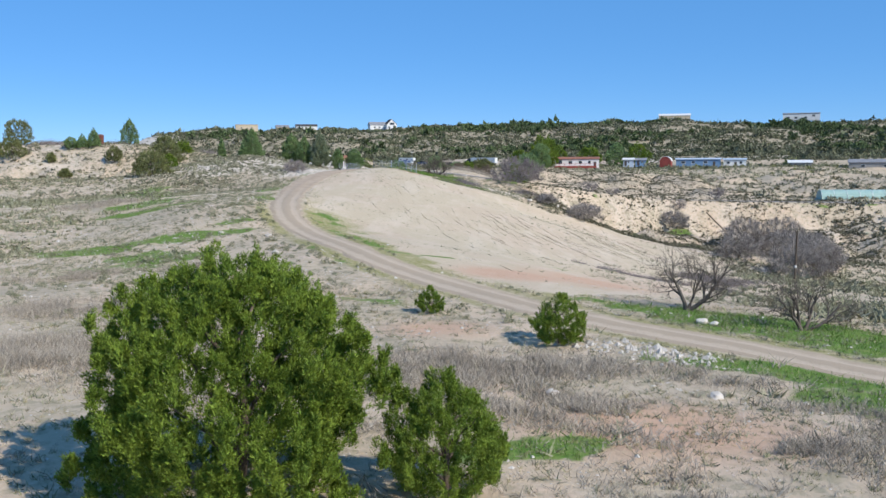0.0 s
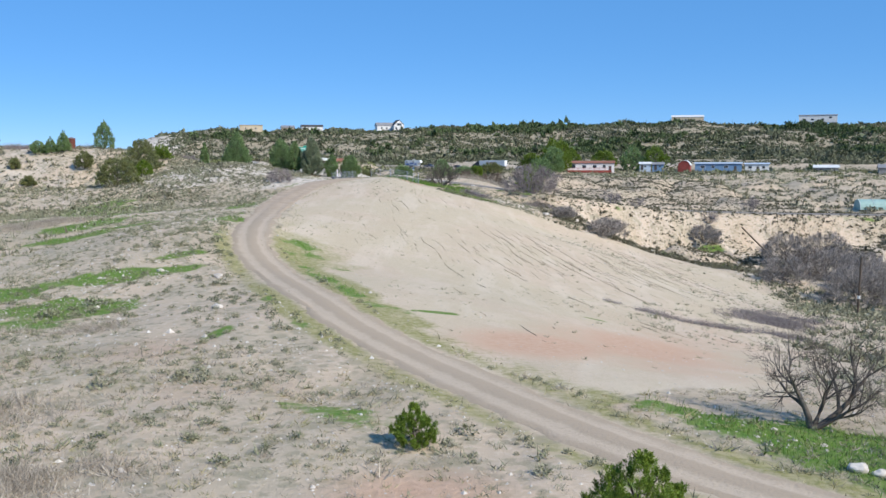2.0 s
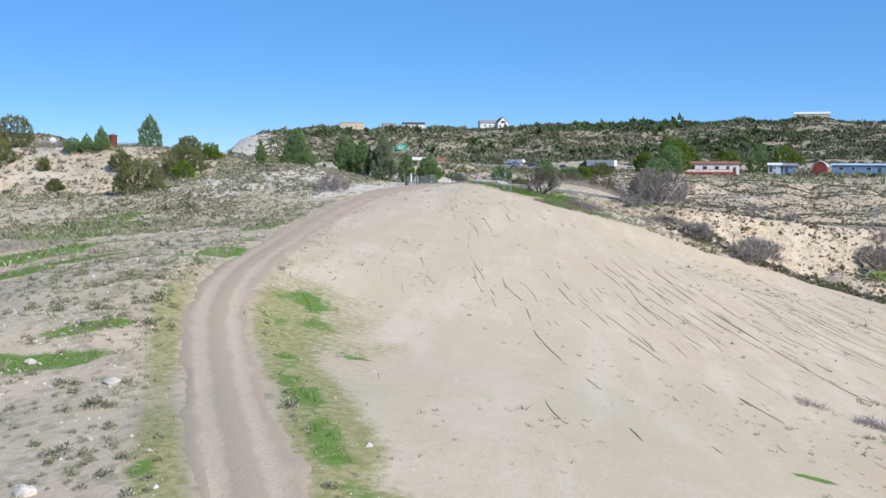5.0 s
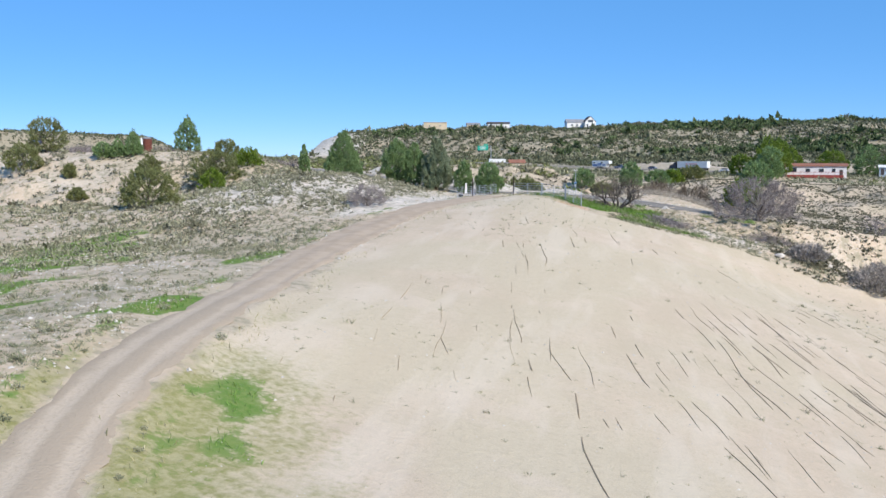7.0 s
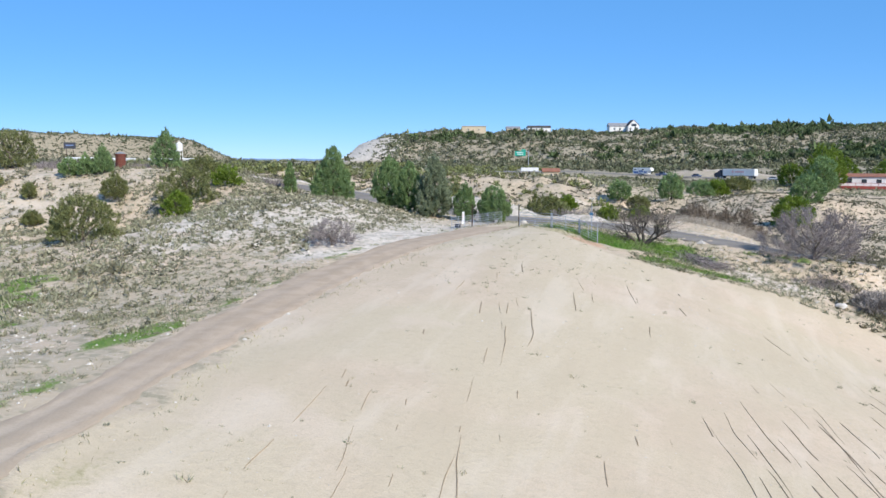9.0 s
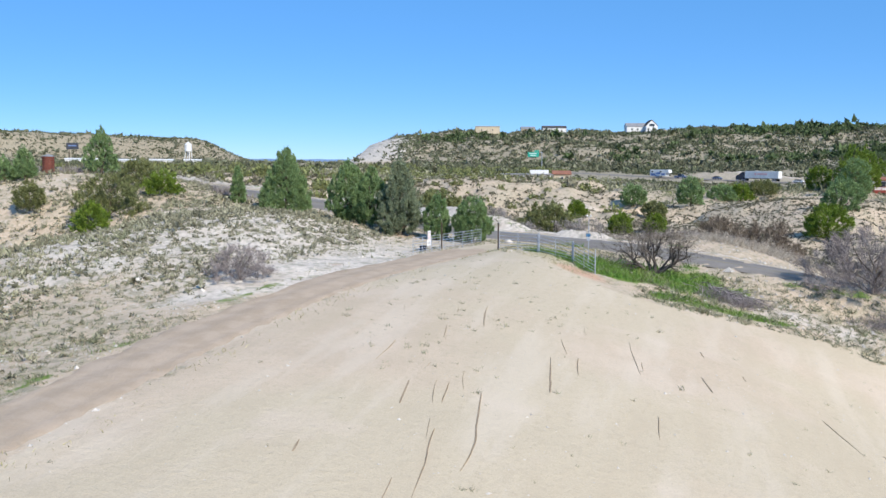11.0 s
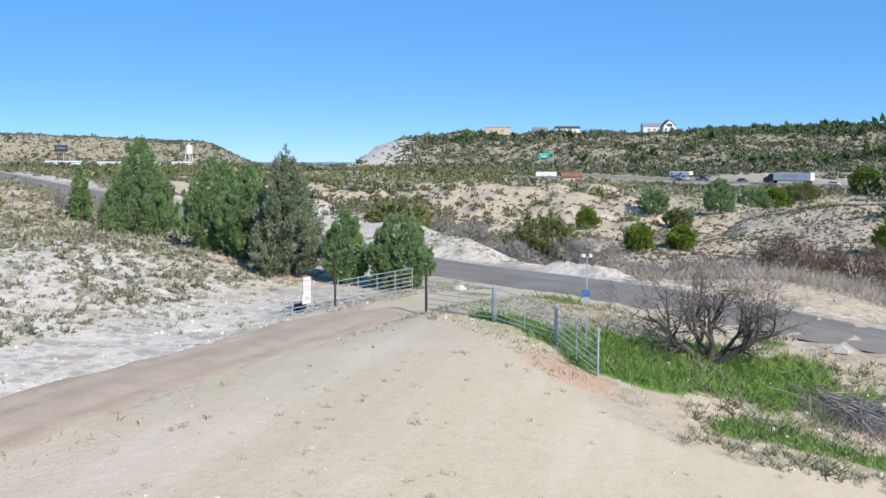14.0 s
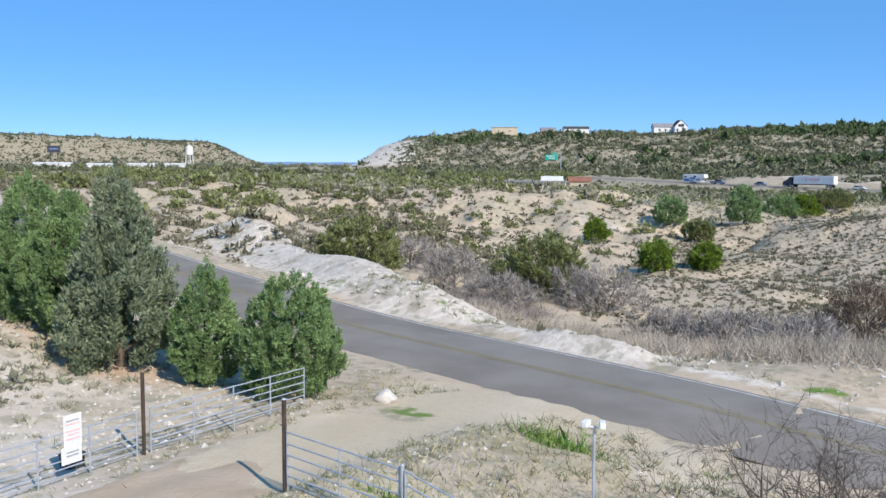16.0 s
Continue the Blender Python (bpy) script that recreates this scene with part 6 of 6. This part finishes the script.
house("shed", -32.5, 392, 14, 5, 4, 2.6, 1.0, m_cream, m_roof_red, "small tan shed with a red roof", ((0, 0.9, 0.9, 1.1),), 1.5, 5.0, "shed")
# houses on the ridge
house("ridge_house", -54, 957.5, 18, 21, 10, 4.2, 3.2, m_white, m_roof_grey, "white house on the ridge with a grey roof", ((-6, 2.0, 1.6, 1.2), (-1, 2.0, 1.6, 1.2)), 5, 38.8)
wing = house("gable_wing", -43, 955.0, 108, 13, 10, 4.6, 5.2, m_white, m_roof_dark, "white gabled wing with large windows", (), None, 38.8, "house", ((0, 5.2, 2.4, 4.2), (-3.0, 1.8, 1.9, 1.0), (3.0, 1.8, 1.9, 1.0)))
house("hall", -170, 876.5, 14, 20, 12, 5.4, 0.4, m_cream, m_cream, "plain tan block-like hall on the ridge", ((-5, 1.2, 1.2, 2), (4, 1.2, 1.2, 2)), None, 35.4, "hall")
house("ridge_house", -122, 922, 16, 20, 10, 3.8, 1.9, m_white, m_roof_dark, "low white house on the ridge with a dark roof", ((-5, 2, 1.4, 1.2), (2, 2, 1.4, 1.2)), 6, 37.2)
house("ridge_house", -146, 928, 16, 12, 9, 3.4, 2.0, m_cream, m_roof_grey, "small tan house on the ridge", ((-2, 1.6, 1.2, 1.2),), 2, 37.2)
house("ridge_house", 254, 1012, -14, 32, 14, 5.2, 2.2, m_cream, m_white, "large tan house on the ridge with a pale roof", ((-9, 2.4, 1.8, 1.4), (-2, 2.4, 1.8, 1.4), (6, 2.4, 1.8, 1.4)), 11, 48.0)
house("ridge_house", 360, 938, -20, 34, 12, 6.0, 1.0, m_white, m_roof_grey, "long white house on the ridge with a flat grey roof", ((-12, 3, 2, 1.2), (-5, 3, 2, 1.2), (4, 3, 2, 1.2), (11, 3, 2, 3.0)), 0, 45.0)
# white water tower
wt = thing("water_tower", pose(-441, 861, at_ground(-441, 861) - 0.5), "white water tower on tall legs", "water tower")
zt = 20.5 - at_ground(-441, 861)
part("tank", rod((0, 0, zt), (0, 0, zt + 6.0), 3.1, 24), m_white, wt)
part("roof", rod((0, 0, zt + 6.0), (0, 0, zt + 8.4), 3.4, 24, 0.2), m_white, wt)
part("finial", rod((0, 0, zt + 8.3), (0, 0, zt + 9.4), 0.2, 8), m_white, wt)
for i in range(4):
    a = math.pi / 4 + i * math.pi / 2
    part("leg", rod((3.6 * math.cos(a), 3.6 * math.sin(a), 0), (2.6 * math.cos(a), 2.6 * math.sin(a), zt + 0.2), 0.32), m_white, wt)
# green guide sign over the highway
gs = thing("guide_sign", pose(-84, 624, 5.5, 0, 0, 14), "green road sign on a tall steel arm", "road sign")
part("post", rod((4.4, 0, -3), (4.4, 0, 11.8), 0.2, 10), m_pipe, gs)
part("arm", rod((4.4, 0, 11.3), (-3.0, 0, 11.3), 0.14, 8), m_pipe, gs)
main = part("panel", boxed((6.2, 0.12, 2.7), (-0.4, -0.25, 10.2), 0, 0.04), m_sign_green, gs)
for w, h, x in ((4.0, 10.75, -0.6), (3.2, 9.75, -0.4)):
    part("print_bar", boxed((w, 0.03, 0.34), (x, -0.33, h)), m_white, main)
part("exit_panel", boxed((2.6, 0.12, 0.9), (1.4, -0.25, 12.1), 0, 0.03), m_sign_green, gs)
# dark billboard, pale roofs in the west
bb = thing("billboard", pose(-375, 614, at_ground(-375, 614), 0, 0, 36), "dark billboard on two posts", "billboard")
for s in (-2, 2):
    part("post", boxed((0.4, 0.4, 11.5), (s, 0, 5.6)), m_rust, bb)
face = part("panel", boxed((7.2, 0.5, 4.0), (0, -0.3, 12.2), 0, 0.05), m_dark, bb)
part("print_bar", boxed((4.6, 0.04, 0.7), (0, -0.58, 12.4)), m_blue_mark, face)
for x, y, w in ((-300, 522, 16), (-283, 534, 11), (-268, 545, 12), (-254, 552, 9)):
    house("trailer_home", x, y, 30, w, 4, 2.8, 0.5, m_white, m_white, "white trailer home on the western flat", ((-2, 1.4, 1.0, 1.2),), 1.5)


# vehicles on the highway
def wheel(parent, x, y, r, w=0.24):
    t = part("wheel", rod((x, y - w / 2, r), (x, y + w / 2, r), r, 16), m_tyre, parent)
    s = -1 if y < 0 else 1
    part("rim", rod((x, y + s * w / 2, r), (x, y + s * (w / 2 + 0.02), r), r * 0.6, 12), m_pipe, t)


def shell(profile, width, bevel=0.08, inset=0.0):
    """A body from a side profile of (x, z), with rounded edges."""
    bm = bmesh.new()
    a = [bm.verts.new((x, -width / 2 + inset, z)) for x, z in profile]
    b = [bm.verts.new((x, width / 2 - inset, z)) for x, z in profile]
    bm.faces.new(a)
    bm.faces.new(b[::-1])
    for i in range(len(a)):
        j = (i + 1) % len(a)
        bm.faces.new((a[j], a[i], b[i], b[j]))
    bmesh.ops.bevel(bm, geom=bm.edges[:], offset=bevel, segments=2, affect="EDGES")
    return bm


def on_highway(x, lane):
    i = int(np.argmin(np.abs(HIGHWAY[:, 0] - x)))
    d = unit(HIGHWAY[i + 1, :2] - HIGHWAY[i - 1, :2])
    p = HIGHWAY[i, :2] + np.array([-d[1], d[0]]) * lane
    return pose(p[0], p[1], HIGHWAY[i, 2] + 0.04, 0, 0, math.degrees(math.atan2(d[1], d[0])))


def car(name, m, mat, label, category="car"):
    c = thing(name, m, label, category)
    part("body", shell(((-2.2, 0.35), (2.2, 0.35), (2.25, 0.75), (1.3, 0.92), (-2.1, 0.98), (-2.25, 0.7)), 1.8), mat, c)
    part("cabin", shell(((-1.7, 0.95), (1.1, 0.9), (0.45, 1.42), (-1.1, 1.45)), 1.6, 0.06), m_glass, c, "dark glazed cabin")
    part("roof", boxed((1.5, 1.4, 0.06), (-0.35, 0, 1.45), 0, 0.02), mat, c)
    for x in (-1.35, 1.35):
        for y in (-0.8, 0.8):
            wheel(c, x, y, 0.33)
    for y in (-0.65, 0.65):
        part("headlight", boxed((0.06, 0.32, 0.14), (2.22, y, 0.68), 0, 0.02), m_white, c)


def pickup(m):
    c = thing("pickup_truck", m, "dark blue-grey pickup towing a trailer", "pickup")
    part("body", shell(((-2.8, 0.5), (2.8, 0.5), (2.85, 1.05), (1.5, 1.2), (-2.8, 1.15)), 1.95), m_car_blue, c)
    part("cabin", shell(((-0.9, 1.15), (1.6, 1.15), (0.9, 1.8), (-0.7, 1.85)), 1.75, 0.06), m_glass, c, "dark glazed cabin")
    part("roof", boxed((1.6, 1.5, 0.07), (0.1, 0, 1.84), 0, 0.02), m_car_blue, c)
    for x in (-1.8, 1.8):
        for y in (-0.85, 0.85):
            wheel(c, x, y, 0.4)


def camper(m):
    c = thing("camper_trailer", m, "white camper trailer with blue swirls", "trailer")
    part("body", shell(((-5, 0.6), (3.6, 0.6), (3.7, 1.9), (5.2, 2.1), (5.0, 3.5), (-5, 3.5)), 2.5, 0.12), m_white, c)
    for x, z, w, h, rz in ((-3.2, 1.4, 2.6, 0.9, 0), (-0.4, 1.9, 2.4, 0.8, 0), (2.2, 1.5, 1.8, 0.7, 0), (-1.8, 1.0, 4.0, 0.35, 0)):
        part("stripe", boxed((w, 0.02, h), (x, -1.265, z), 0, 0), m_blue_mark, c, "dark blue painted swirl")
    for x in (-3.6, 0.9):
        window(c, (1.2, 0.6), (x, -1.28, 2.6))
    for x in (-1.6, -0.6):
        for y in (-1.0, 1.0):
            wheel(c, x, y, 0.38)


def lorry(m):
    c = thing("semi_truck", m, "dark lorry with a long white trailer", "truck")
    box_ = part("trailer", boxed((15.6, 2.55, 2.9), (3.0, 0, 2.65), 0, 0.05), m_white, c, "long white box trailer")
    part("print_bar", boxed((4.4, 0.02, 0.75), (3.4, -1.29, 2.9)), m_red_mark, box_)
    part("logo_disc", rod((0.2, -1.285, 2.9), (0.2, -1.305, 2.9), 0.55, 20), m_red_mark, box_)
    part("chassis", boxed((15.0, 0.9, 0.25), (3.0, 0, 1.05)), m_dark, c)
    part("cab", shell(((-9.2, 0.6), (-5.4, 0.6), (-5.4, 3.6), (-6.4, 3.7), (-7.4, 2.6), (-9.2, 2.0)), 2.45, 0.1), m_dark, c, "dark blue-black tractor cab")
    part("windscreen", boxed((0.06, 2.0, 0.8), (-7.1, 0, 2.75), 0, 0.01), m_glass, c)
    for x in (-8.3, -6.0, -5.0, 8.3, 9.5):
        for y in (-1.05, 1.05):
            wheel(c, x, y, 0.5, 0.35)


camper(on_highway(-9, -3.2))
pickup(on_highway(0.5, -3.2))
lorry(on_highway(25, 3.4))
car("car", on_highway(48, -3.0), m_white, "white car on the highway")
car("car", on_highway(12, 3.2), m_car_blue, "dark blue car on the highway")
car("car", on_highway(66, 3.2), m_car_red, "dark red car on the highway")

# leaning utility pole in the thicket, brush pile, distant mountains
up_ = thing("utility_pole", pose(57, 128, at_ground(57, 128) - 0.5), "weathered wooden pole standing in the thicket", "pole")
part("shaft", rod((0, 0, 0), (0.2, 0, 7.2), 0.15, 10, 0.11), m_bark, up_)
part("marker_band", rod((0.07, 0, 2.4), (0.085, 0, 2.75), 0.16, 10), m_white, up_)
log = thing("fallen_trunk", pose(64, 184, at_ground(64, 184)), "dead grey trunk leaning in the wash", "tree trunk")
part("shaft", rod((-3.5, 0, 5.2), (2.0, 0, -0.2), 0.12, 8, 0.16), m_bark, log)
rng = np.random.default_rng(44)
pile = [limb(rng, (13.9 + rng.normal() * 0.9 - 13.9, rng.normal() * 0.5, 0.05 + rng.random() * 0.55), (rng.normal() * 0.6 + 1, rng.normal() * 0.6 - 0.4, rng.normal() * 0.12), 1.6, 0.022, 0.1, 4) for _ in range(170)]
v, f = tubes(pile, 4)
bp = thing("brush_pile", pose(13.3, 168.4, at_ground(13.3, 168.4)), "heap of cut purple-grey branches", "brush pile")
v[:, 2] += ground_z(v[:, 0] + 13.3, v[:, 1] + 168.4) - at_ground(13.3, 168.4)
part("branchwork", raw("branchwork", v, f, m_brush_p), None, bp)["kind"] = "stuff"
# the blue of distant haze is painted into the mountains' colour
m_far = two_tone("haze_painted_mountain", (0.20, 0.29, 0.46), (0.17, 0.26, 0.42), 0.002, 1.0)
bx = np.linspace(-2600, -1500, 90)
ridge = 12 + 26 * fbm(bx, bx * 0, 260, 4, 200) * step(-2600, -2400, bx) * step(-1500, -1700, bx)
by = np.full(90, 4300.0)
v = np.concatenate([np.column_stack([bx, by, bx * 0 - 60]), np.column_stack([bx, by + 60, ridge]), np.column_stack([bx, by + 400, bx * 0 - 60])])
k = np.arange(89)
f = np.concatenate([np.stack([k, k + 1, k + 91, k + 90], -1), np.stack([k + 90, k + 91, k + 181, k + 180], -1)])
tagged(new("backdrop", raw("backdrop", v, f, m_far, True)), "mountains on the horizon, coloured in haze blue", "mountains", kind="structure")
